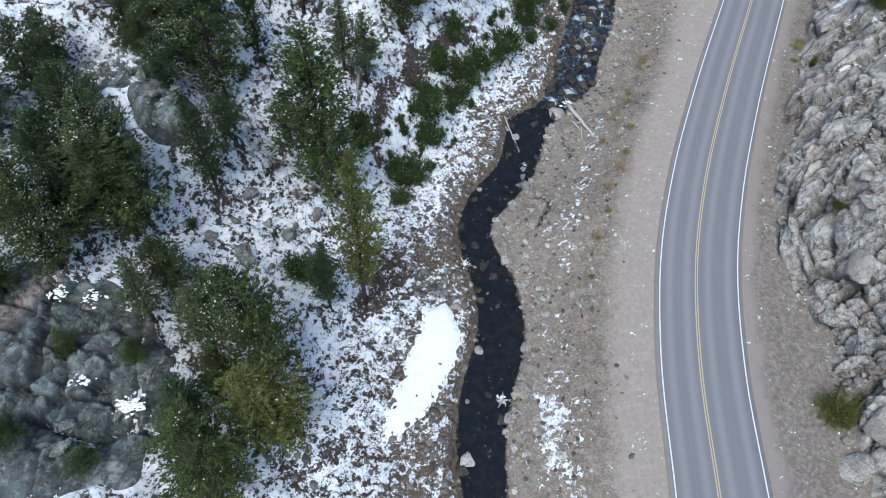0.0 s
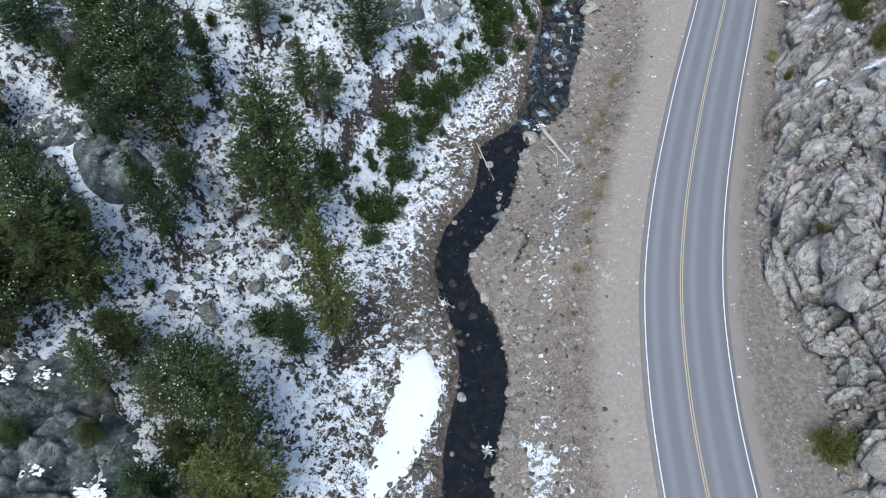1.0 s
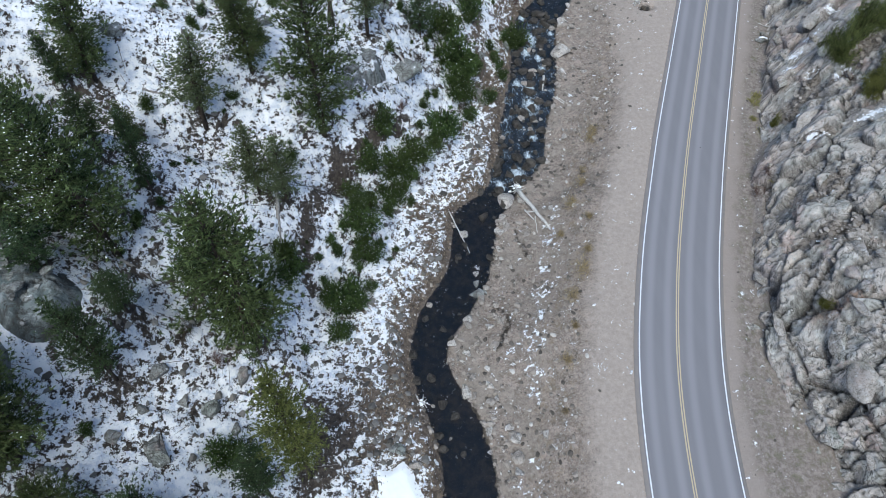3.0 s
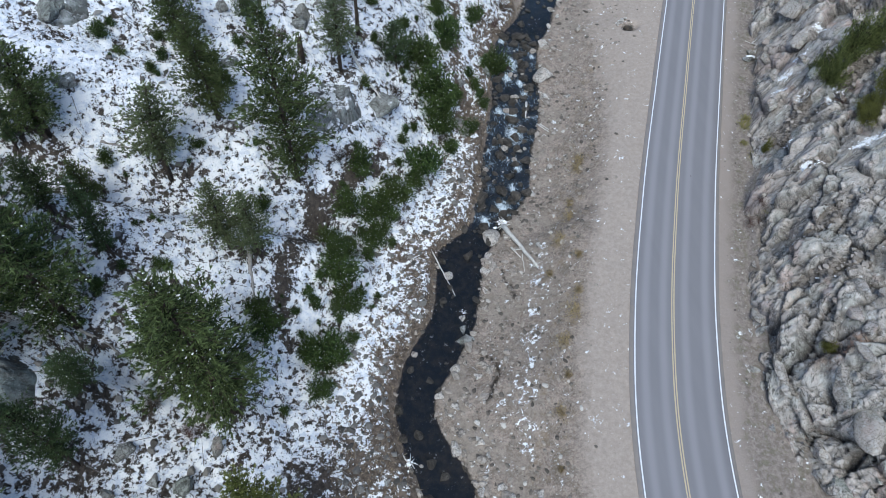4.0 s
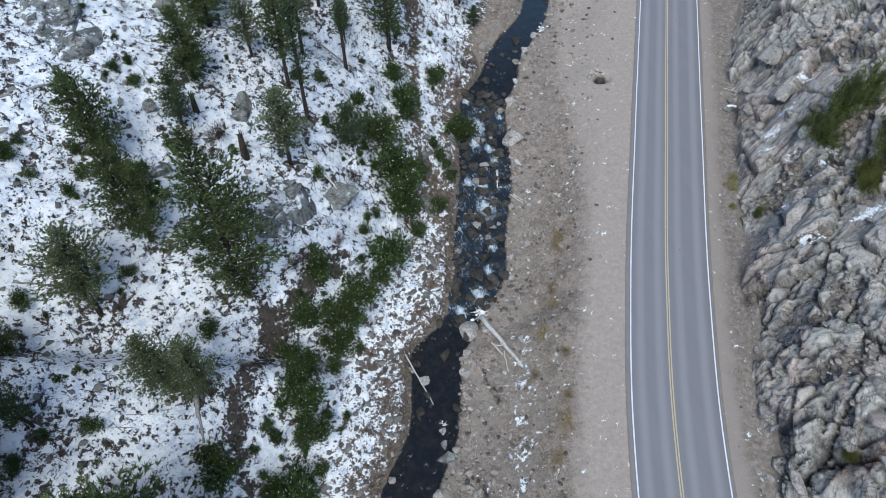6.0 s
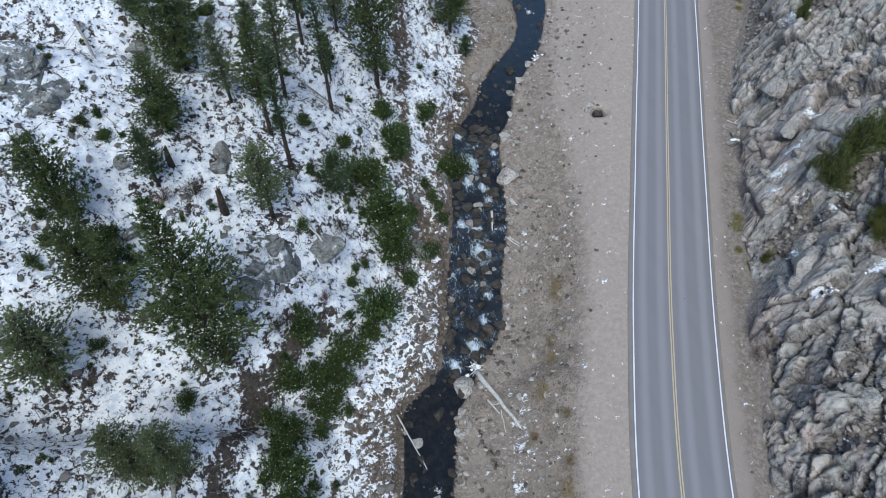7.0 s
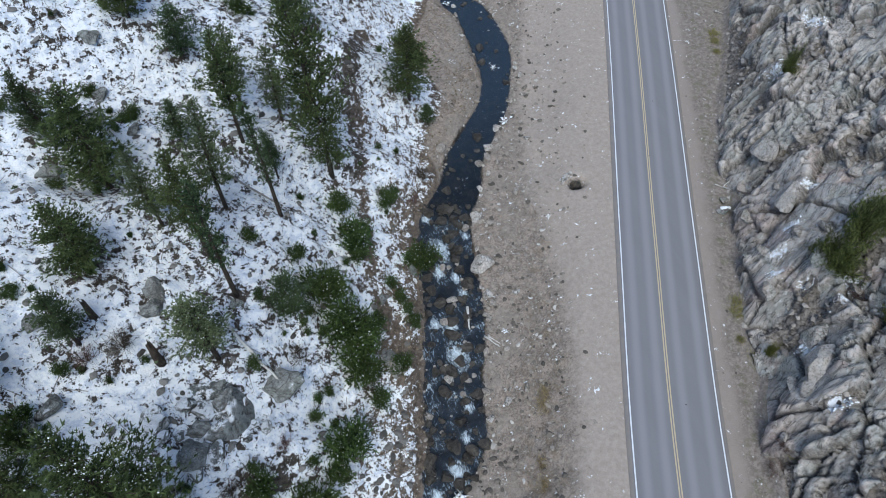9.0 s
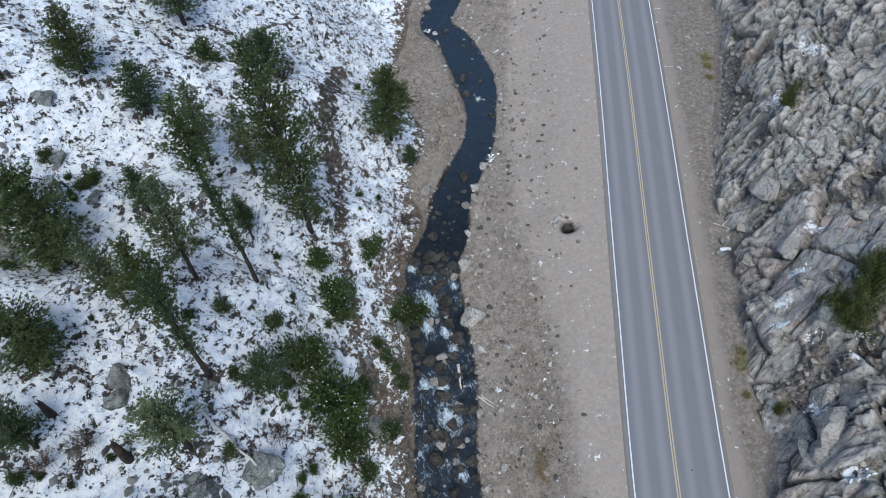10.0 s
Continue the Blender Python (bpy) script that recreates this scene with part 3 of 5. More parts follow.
MID_TREES = [(-9.7, 33.8, 17.2, 3.0), (-13.4, 37.6, 10.6, 2.2), (-18.8, 38.6, 12.6, 2.6), (-16.2, 43.2, 10.8, 2.0), (-22.9, 42.0, 9.0, 1.8), (-25.7, 40.2, 8.4, 2.2), (-21.9, 35.2, 6.0, 1.7), (-31.5, 37.5, 6.4, 2.4), (-28.6, 43.0, 7.0, 2.4),
             (-19.6, 45.6, 9.4, 2.1), (-3.1, 52.8, 12.4, 2.6), (-26.5, 49, 8, 2.2), (-33, 47, 8, 2.6), (-23.1, 52.4, 7.4, 1.8), (-8.7, 55.6, 9.0, 1.7), (-18.4, 49.0, 6.0, 1.6),
             (-23.9, 38.4, 10.0, 2.1), (-27.2, 30.4, 7.5, 2.2), (-24.0, 26.8, 8.5, 2.0), (-28.2, 25.2, 9.5, 2.2), (-20.9, 53.4, 8.0, 1.9), (-28.8, 53.5, 8.0, 2.2), (-17.4, 33.4, 8.0, 1.9), (-31.0, 33.0, 8.0, 2.3), (-21.4, 40.6, 11.0, 2.1)]
FAR_TREES = [(-11, 62.3, 9.4, 2.5), (-5.6, 65.2, 6.0, 1.4), (7.8, 67.2, 6.0, 1.5), (-4.4, 70.6, 7.6, 2.5), (3.1, 71.1, 11.6, 2.0), (0.4, 73.8, 8.0, 1.4), (4.9, 75.6, 11.0, 1.8), (-3, 78.6, 9.2, 1.9), (9.4, 79.6, 9, 1.2),
             (14.1, 80.6, 14.6, 2.1), (-5.6, 81, 8.8, 2), (2.9, 81.6, 9.8, 1.7), (7.4, 81.9, 11.6, 1.8), (11.1, 84.9, 13.4, 2.0), (8.0, 86.2, 10.0, 1.9), (4.4, 90.3, 6, 1.6), (24.8, 91.2, 8.4, 1.8), (26.1, 88.8, 5.0, 1.2), (1.2, 92.8, 7.0, 2.3), (14.9, 95.6, 5.0, 1.9), (9, 101, 9, 2), (-6, 98, 9, 2.2)]
THIN_TREES = [(4.2, 68.1, 12.6, 1.3), (8.8, 75.4, 10.4, 0.9)]
ALL_TREES = NEAR_TREES + PALE_TREES + OLIVE_TREES + MID_TREES + FAR_TREES + THIN_TREES

gx, gy = np.meshgrid(spread(-48, 70, 0.32, 2500), spread(-6, 132, 0.32, 2500))
gu, gv = places(gx, gy)
gh = creek_half(gy)
seep = np.minimum(near_line(gx + 0.5 * fractal(gx, gy, 1.2, 79, 3), gy, [(15.0, 45.9), (15.1, 44.2), (15.4, 42.5)]), near_line(gx, gy, [(11.0, 37.6), (12.3, 36.0), (11.9, 34.6), (10.6, 32.6)])) - 0.02
beyond = gu - cliff_foot(np.clip(gy, -60, 160))
under = 3.0 * smooth(0.3, 1.6, beyond) * smooth(37, 33, beyond) * smooth(-29, -26, gy) * smooth(149, 146, gy)  # the bedrock lies over this soil
ground = sheet("ground", gx, gy, ground_z(gx, gy) - under, GROUND,
               # last distance in gravel_side: dark soil and shadow coloured into the pit
               (("road_side", gu), ("slope_side", -gv - gh - bar_wide(gy)), ("gravel_side", np.minimum.reduce([seep, np.abs(gv) - gh, np.hypot((gx - 37.4) / 1.3, gy - 75.4) - 0.45])), ("snow_cover", snow_cover(gx, gy))))
tagged(ground, "canyon floor of grey gravel, brown soil and patchy snow", "ground", kind="structure")


# ---- road ----
def ribbon(name, lo, hi, lift, material, y0=-60, y1=160, step=1.0, thick=0.0):
    ys = np.arange(y0, y1 + step / 2, step)
    slope = (road_x(ys + 1) - road_x(ys - 1)) / 2
    nx, ny = 1 / np.sqrt(1 + slope**2), -slope / np.sqrt(1 + slope**2)
    offs = np.array([lo] + list(np.linspace(lo, hi, 9)) + [hi]) if thick else np.array([lo, (lo + hi) / 2, hi])
    xs = road_x(ys)[:, None] + nx[:, None] * offs
    yy = ys[:, None] + ny[:, None] * offs
    zs = road_z(ys)[:, None] + lift - 0.006 * np.abs(offs) + 0 * xs
    if thick:
        zs[:, 0] -= thick
        zs[:, -1] -= thick
    return sheet(name, xs, yy, zs, material, (("across", offs + 0 * xs),), soft=False)


road = tagged(ribbon("road", -3.84, 4.02, 0.05, ASPHALT, thick=0.14), "two-lane grey asphalt road with worn wheel tracks", "road", kind="structure")
for lo, hi, paint, words in ((-3.41, -3.30, WHITE_PAINT, "solid white edge line"), (3.60, 3.71, WHITE_PAINT, "solid white edge line"),
                             (-0.23, -0.13, YELLOW_PAINT, "worn yellow centre line"), (-0.04, 0.06, YELLOW_PAINT, "worn yellow centre line")):
    line = ribbon("lane_line", lo, hi, 0.056, paint)
    line.parent = road
    tagged(line, words)

# ---- creek ----
ys = np.concatenate([np.arange(-60, 0, 2.0), np.arange(0, 120, 0.2), np.arange(120, 160, 2.0)])
across = np.linspace(-1, 1, 25)
slope = (creek_x(ys + 1) - creek_x(ys - 1)) / 2
wide = (creek_half(ys) + 0.7)[:, None]
wx = creek_x(ys)[:, None] + across * wide / np.sqrt(1 + slope**2)[:, None]
wy = ys[:, None] - across * wide * (slope / np.sqrt(1 + slope**2))[:, None]
FALLS = [(20.3, 63.0, 0.85), (20.6, 65.8, 0.56), (22.2, 73.6, 0.93), (22.2, 77.7, 0.41), (25.3, 74.6, 0.34), (19.6, 58.3, 0.35), (14.7, 52.1, 0.5), (16.9, 53.3, 0.67), (21.4, 71.5, 0.52),
         (22.8, 70.5, 0.39), (19.4, 66.5, 0.43), (22.9, 68.7, 0.32), (16.3, 61.0, 0.23), (18.5, 55.9, 0.34)]
rapid = smooth(50.5, 52.5, wy) * smooth(79, 76, wy)
fast = rapid * (0.25 + 0.42 * fractal(wx, wy, 1.1, 81, 4))
for fx, fy, fr in FALLS:
    fast = np.maximum(fast, 0.84 * blob(wx, wy, fx, fy, 1.45 * fr, 2.1 * fr))
wz = creek_z(wy) - 0.06 + 0.16 * rapid * fractal(wx, wy, 0.9, 82, 3)
# blue: share of that painted sky reflection, stronger upstream
water = tagged(sheet("water", wx, wy, wz, WATER, (("fast", np.clip(fast, 0, 1)), ("blue", 0.14 + 0.46 * smooth(74, 95, wy)))), "shallow dark creek with small white rapids", "creek", kind="structure")

# ---- cliff beside the road ----
step = 0.14
cy, cw = np.meshgrid(np.concatenate([np.arange(-30, -4, 0.6), np.arange(-4, 128, step), np.arange(128, 150, 0.6)]), np.concatenate([np.arange(-1.0, 16, step), np.arange(17, 40, 0.6)]), indexing="ij")
slope = (road_x(cy + 1) - road_x(cy - 1)) / 2
off = cliff_foot(cy) + cw
cx = road_x(cy) + off / np.sqrt(1 + slope**2)
cyy = cy - off * slope / np.sqrt(1 + slope**2)
low = ground_z(cx, cyy, False)
# outcrops with rubble gullies between them; the layers run up and along the wall
GULLIES = [(38.8, 35.9, 1.6, 0.9, 0.4), (40.6, 35.4, 1.5, 0.8, 0.2), (45.6, 53.4, 1.7, 0.9, 0.9), (47.2, 55.0, 2.0, 0.8, 0.9), (39.0, 44.5, 0.8, 1.5, 0.0), (43.6, 46.5, 1.5, 0.5, -0.3), (41.0, 40.0, 1.6, 0.5, 0.4), (52.2, 67.6, 2.6, 0.7, 0.1), (55.5, 68.2, 2.2, 1.0, -0.1),
           (57.9, 64.8, 2.0, 1.2, 0.2), (58.0, 75.7, 2.8, 1.0, 0.5), (62.0, 77.0, 2.0, 1.6, 0.4), (59.0, 81.6, 1.6, 2.4, -0.4), (46.8, 53.4, 1.8, 0.8, -0.5), (34.4, 14.6, 1.6, 1.0, 0.0), (62.5, 88.0, 2.4, 4.0, -0.4), (51.5, 55.4, 2.0, 1.2, 0.3)]
SNOWY_SPOTS = [(48.6, 59.3, 0.8, 0.7), (47.5, 57.9, 0.7, 0.7), (48.0, 56.0, 0.6, 0.6), (45.3, 51.9, 0.5, 0.4), (48.6, 52.9, 0.7, 0.8), (43.4, 46.2, 0.8, 0.5), (46.7, 46.4, 0.9, 0.5), (48.3, 46.3, 1.0, 0.7), (39.7, 40.3, 0.6, 0.4), (40.9, 39.5, 0.6, 0.4), (65.0, 80.5, 1.0, 2.2), (50.4, 61.0, 0.8, 0.7),
               (49.7, 54.4, 0.7, 0.9), (45.1, 51.1, 0.7, 0.4), (53.2, 63.8, 0.9, 0.6), (43.3, 46.5, 0.5, 0.5), (59.7, 77.1, 1.6, 1.2), (31.0, 10.8, 1.2, 0.8)]
ragged = 0.5 * fractal(cx, cyy, 1.6, 99, 3)
lump = fractal(cx + 3 * fractal(cx, cyy, 4, 97, 2), cyy, 8.5, 98, 4)
outcrop = smooth(-0.52, -0.36, lump + 0.25 * smooth(5, 1, cw))
gully = sum(blob(cx + ragged, cyy - ragged, gx0, gy0, rx0, ry0, turn0) for gx0, gy0, rx0, ry0, turn0 in GULLIES)
outcrop = outcrop * smooth(0.62, 0.30, gully)
snow_spot = np.clip(sum(blob(cx, cyy, sx0, sy0, rx0, ry0) for sx0, sy0, rx0, ry0 in SNOWY_SPOTS), 0, 1)
tan_vein = smooth(0.6, 0.2, near_line(cx + 0.6 * ragged, cyy, [(37.4, 34.8), (36.7, 34.3), (35.3, 32.4), (33.9, 30.4)]))
tan_vein = np.maximum(tan_vein, 1.1 * smooth(1.0, 0.4, near_line(cx, cyy + ragged, [(36.3, 37.6), (37.8, 39.2)])))
pink = blob(cx, cyy, 49.9, 63.6, 1.3, 2.2) + blob(cx, cyy, 46.0, 57.6, 0.9, 1.2) + blob(cx, cyy, 41.0, 48.6, 1.0, 2.2) + blob(cx, cyy, 39.8, 46.4, 0.9, 1.6) + 0.6 * blob(cx, cyy, 52.0, 65.0, 1.2, 1.6)
rust = blob(cx + ragged, cyy, 37.5, 29.0, 1.2, 0.7, 0.5)
blue_stain = blob(cx, cyy, 35.3, 34.4, 0.7, 1.4, -0.3)
rise = smooth(-0.5, 0.4, cw + 0.5 * fractal(cx, cyy, 2.0, 93, 3))
warp = 0.22 * fractal(cx, cyy, 2.2, 91, 3)


def layered(along, over, seed, thin=0.45):
    """Slabs of broken rock, long along the layers: their height, the rubble's, each block's tone, and the joints."""
    h1, g1 = blocks(along * thin, over, 3.1, seed, 1.3)
    h2, g2 = blocks(along * (thin + 0.15), over, 1.25, seed + 10, 1.6)
    h3, g3 = blocks(along * 0.75, over, 0.5, seed + 20, 1.6)
    broken = smooth(-0.45, 0.10, fractal(along, over, 5.0, seed + 30, 3))  # some faces stay whole, others are shattered
    fine = lerp(0.25, 1.15, broken)
    solid = 1.45 * (h1 - 0.5) + lerp(0.45, 0.9, broken) * (h2 - 0.5) + 0.32 * fine * (h3 - 0.5) + 0.4 - 0.9 * smooth(0.07, 0.0, g1) - 0.5 * fine * smooth(0.11, 0.0, g2) - 0.2 * fine * smooth(0.16, 0, g3)
    joint = np.maximum.reduce([smooth(0.07, 0.015, g1), lerp(0.5, 1.0, broken) * smooth(0.10, 0.02, g2), 0.75 * np.clip(fine, 0, 1) * smooth(0.15, 0.03, g3)])
    tone = np.clip(0.5 + 0.45 * (h1 - 0.5) + 0.6 * (h2 - 0.5) + 0.45 * fine * (h3 - 0.5), 0, 1)
    return solid, 0.30 * h3 + 0.35 * h2, tone, joint


def axes(turn, p, q, bend):
    return math.sin(turn) * p + math.cos(turn) * q + bend, math.cos(turn) * p - math.sin(turn) * q + 0.8 * bend


low_axes, high_axes = axes(0.18, cw, cy, warp), axes(0.62, cw, cy, warp)
steep_side, other_side = layered(*low_axes, 101, 0.40), layered(*high_axes, 141, 0.62)
swing = (cy + 3 * warp > 40).astype(float)
solid, rubble, tone, joint = (lerp(m, n, swing) for m, n in zip(steep_side, other_side))
solid = solid + 0.10 * fractal(cx, cyy, 0.8, 95, 3)
rubble = 1.5 * rubble + 0.35 * fractal(cx, cyy, 0.7, 96, 4) - 0.7
out = rise * lerp(rubble, solid, outcrop)
cz = low + 0.7 * out - 0.25 * (1 - rise)
cx, cyy = cx - 0.6 * out / np.sqrt(1 + slope**2), cyy + 0.6 * out * slope / np.sqrt(1 + slope**2)
cliff = tagged(sheet("rock_cliff", cx, cyy, cz, CLIFF, (("outcrop", outcrop), ("tan_vein", np.clip(tan_vein, 0, 1)), ("pink", np.clip(pink, 0, 1)), ("rust", np.clip(rust, 0, 1)), ("blue_stain", np.clip(blue_stain, 0, 0.9)), ("snow_spot", snow_spot), ("bed", tone),
                     ("joint", joint * outcrop), ("along", lerp(low_axes[0], high_axes[0], swing)), ("over", lerp(low_axes[1], high_axes[1], swing))), soft=False), "broken grey and tan granite cliff above the road", "cliff", kind="structure")


# ---- plants ----
def tube(points, radii, sides=6):
    """Vertices and faces of a tapering tube through points."""
    verts, faces = [], []
    pts = [Vector(p) for p in points]
    for i, p in enumerate(pts):
        way = (pts[min(i + 1, len(pts) - 1)] - pts[max(i - 1, 0)]).normalized()
        side = way.cross(Vector((0.3, 0.2, 1)) if abs(way.z) < 0.9 else Vector((1, 0, 0))).normalized()
        other = way.cross(side)
        for k in range(sides):
            a = 2 * math.pi * k / sides
            verts.append(tuple(p + (side * math.cos(a) + other * math.sin(a)) * radii[i]))
    for i in range(len(pts) - 1):
        for k in range(sides):
            faces.append((i * sides + k, i * sides + (k + 1) % sides, (i + 1) * sides + (k + 1) % sides, (i + 1) * sides + k))
    faces.append(tuple(range(sides))[::-1])
    faces.append(tuple(range((len(pts) - 1) * sides, len(pts) * sides)))
    return verts, faces


def joined(pieces):
    verts, faces = [], []
    for v, f in pieces:
        n = len(verts)
        verts += list(v)
        faces += [tuple(i + n for i in q) for q in f]
    return verts, faces


def sprays(spots, outs, size, blades, gen, lift=0.25, thin=0.115):
    """Needle sprays: at each spot a few thin crossing blades that fan outward."""
    n = len(spots)
    verts = np.zeros((n, blades, 4, 3))
    for b in range(blades):
        way = outs + gen.normal(0, 0.6, (n, 3))
        way[:, 2] += lift
        way /= np.linalg.norm(way, axis=1)[:, None] + 1e-9
        side = np.cross(way, gen.normal(0, 1, (n, 3)))
        side /= np.linalg.norm(side, axis=1)[:, None] + 1e-9
        long = size * gen.uniform(0.55, 1.3, (n, 1))
        verts[:, b, 0] = spots - way * long * 0.3
        verts[:, b, 1] = spots + way * long * 0.3 + side * long * thin
        verts[:, b, 2] = spots + way * long * 0.85
        verts[:, b, 3] = spots + way * long * 0.3 - side * long * thin
    verts = verts.reshape(-1, 3)
    return verts, np.arange(len(verts)).reshape(-1, 4)


def lumps(spots, size, gen):
    """Small uneven clumps of snow that lie on things."""
    n = len(spots)
    a = gen.uniform(0, 6.28, n)
    r = size * (0.35 + 1.1 * gen.random(n) ** 1.6)
    sides = 6
    verts = np.zeros((n, sides + 1, 3))
    for k in range(sides):
        q = r * gen.uniform(0.55, 1.25, n)
        verts[:, k, 0] = spots[:, 0] + np.cos(a + k * 6.2832 / sides) * q
        verts[:, k, 1] = spots[:, 1] + np.sin(a + k * 6.2832 / sides) * q * 0.7
        verts[:, k, 2] = spots[:, 2] + gen.normal(0, 0.15, n) * r
    verts[:, sides] = spots + np.array([0, 0, 1]) * (r * 0.4)[:, None]
    k = np.arange(n)[:, None] * (sides + 1)
    faces = np.concatenate([k + np.array([i, (i + 1) % sides, sides]) for i in range(sides)])
    return verts.reshape(-1, 3), faces


def stuff(ob):
    return tagged(ob, kind="stuff")


def conifer(seed, tall, wide, bare, dense, needles, label, snow=0.10, ragged=0.3, name="pine_tree"):
    """A conifer of that height and crown radius; bare: the share of the trunk without branches."""
    gen = np.random.default_rng(seed)
    root = thing(name, label, "tree")
    bend = gen.normal(0, 0.02 * tall, 2)
    levels = np.linspace(0, 1, 7)
    pts = [(bend[0] * k * k, bend[1] * k * k, -0.6 + (tall + 0.4) * k) for k in levels]
    radii = [max(0.02, 0.015 * tall * (1 - k) ** 0.85 + 0.012) for k in levels]
    part("trunk", mesh_of("trunk", *tube(pts, radii, 7), BARK, True), root)
    twigs, spots, outs = [], [], []
    z = bare * tall
    while z < tall * 0.985:
        k = z / tall
        reach = wide * min(1.0, 1.5 * (1 - k) ** 0.72) * (0.5 + 0.5 * float(smooth(bare - 0.05, bare + 0.25, np.array(k))))
        count = int(gen.integers(4, 7))
        turn = gen.uniform(0, 6.28)
        for b in range(count):
            a = turn + b * 6.283 / count + gen.normal(0, 0.3)
            long = max(0.2, reach * gen.uniform(1 - 2 * ragged, 1.15))
            up = gen.uniform(-0.15, 0.30) + 0.55 * k
            base = np.array([bend[0] * k * k, bend[1] * k * k, z])
            way = np.array([math.cos(a), math.sin(a), up])
            tip = base + way * long - np.array([0, 0, 0.04 * long * long])
            twigs.append(tube([base, (base + tip) / 2 + np.array([0, 0, 0.04 * long]), tip], [0.012 + 0.012 * long, 0.012 + 0.005 * long, 0.006], 3))
            n = max(2, int(long * dense * 2.7))
            for s in np.linspace(0.22, 1.0, n):
                for _ in range(2):
                    spots.append(base + way * long * s + gen.normal(0, 0.10 + 0.10 * s * min(long, 2), 3) * np.array([1, 1, 0.6]))
                    outs.append(way)
        z += gen.uniform(0.26, 0.42) * (0.75 + 0.025 * tall)
    spots.append(np.array([bend[0], bend[1], tall])), outs.append(np.array([0, 0, 1.0]))
    spots, outs = np.array(spots), np.array(outs)
    stuff(part("branchwork", mesh_of("branchwork", *joined(twigs), BARK), root))
    part("crown", mesh_of("crown", *sprays(spots, outs, 0.25, 9, gen, 0.25, 0.09), needles), root)
    pick = gen.random(len(spots)) < 10.0 * snow * np.clip(fractal(spots[:, 0] + spots[:, 2], spots[:, 1] - 0.5 * spots[:, 2], 1.3, seed, 2), 0, 1)
    stuff(part("snow_dusting", mesh_of("snow_dusting", *lumps(spots[pick] + np.array([0, 0, 0.10]), 0.038, gen), SNOW), root, "flecks of fresh snow"))
    return root


def shrub(seed, tall, wide, needles, label, snow=0.12, name="juniper_bush", stems=20, size=0.20, clump=0.12):
    gen = np.random.default_rng(seed)
    root = thing(name, label, "bush")
    twigs, spots, outs = [], [], []
    for b in range(stems):
        a, lift = gen.uniform(0, 6.28), gen.uniform(0.2, 1.0)
        way = np.array([math.cos(a) * (1.1 - lift * 0.85) * wide, math.sin(a) * (1.1 - lift * 0.85) * wide, lift * tall])
        way *= 1.0 if clump > 0.1 else gen.uniform(0.65, 1.2)
        twigs.append(tube([(0, 0, -0.3), way * 0.5, way], [0.035, 0.02, 0.008], 3))
        for s in np.linspace(0.25, 1.0, 9):
            for _ in range(6):
                spots.append(way * s + gen.normal(0, clump * wide + 0.04, 3))
                outs.append(way / np.linalg.norm(way))
    spots, outs = np.array(spots), np.array(outs)
    spots[:, 2] = np.maximum(spots[:, 2], 0.05)
    stuff(part("branchwork", mesh_of("branchwork", *joined(twigs), BARK), root))
    part("foliage", mesh_of("foliage", *sprays(spots, outs, size, 4, gen), needles), root)
    pick = gen.random(len(spots)) < snow
    stuff(part("snow_dusting", mesh_of("snow_dusting", *lumps(spots[pick] + np.array([0, 0, 0.1]), 0.032, gen), SNOW), root, "flecks of fresh snow"))
    return root


def bare_shrub(seed, tall, wide, wood, label):
    """A leafless bush of many forked twigs."""
    gen = np.random.default_rng(seed)
    root = thing("bare_bush", label, "bush")
    twigs = []
    for b in range(34):
        a, lift = gen.uniform(0, 6.28), gen.uniform(0.4, 1.0)
        way = np.array([math.cos(a) * (1.1 - lift * 0.7) * wide, math.sin(a) * (1.1 - lift * 0.7) * wide, lift * tall])
        twigs.append(tube([(0, 0, -0.2), way * 0.55 + gen.normal(0, 0.08, 3), way], [0.022, 0.014, 0.006], 3))
        for _ in range(5):
            s = gen.uniform(0.4, 0.9)
            twigs.append(tube([way * s, way * s + gen.normal(0, 0.22 * wide + 0.1, 3) + np.array([0, 0, 0.15])], [0.010, 0.004], 3))
    stuff(part("branchwork", mesh_of("branchwork", *joined(twigs), wood), root))
    return root


SPENT = set()


def set_down(kind, m, group="", label=""):
    """Puts the thing itself at m the first time, a copy of it after that."""
    if kind.name in SPENT:
        ob = copy_thing(kind, m)
    else:
        SPENT.add(kind.name)
        kind.matrix_basis = m
        ob = kind
    return tagged(ob, label, group=group)


def plant(kinds, rows, group, turn=0.0, label="", on=None):
    """Sets plants at rows of (x, y, height, radius); each kind comes with its own height and radius."""
    for i, (x, y, tall, wide) in enumerate(rows):
        kind, size, girth = kinds[i % len(kinds)]
        z = ground_at(x, y) if on is None else on(x, y)
        m = Matrix.Translation((x, y, z - 0.05)) @ Matrix.Rotation(i * 2.4 + turn, 4, "Z") @ Matrix.Diagonal((wide / girth, wide / girth, tall / size, 1))
        set_down(kind, m, group, label)


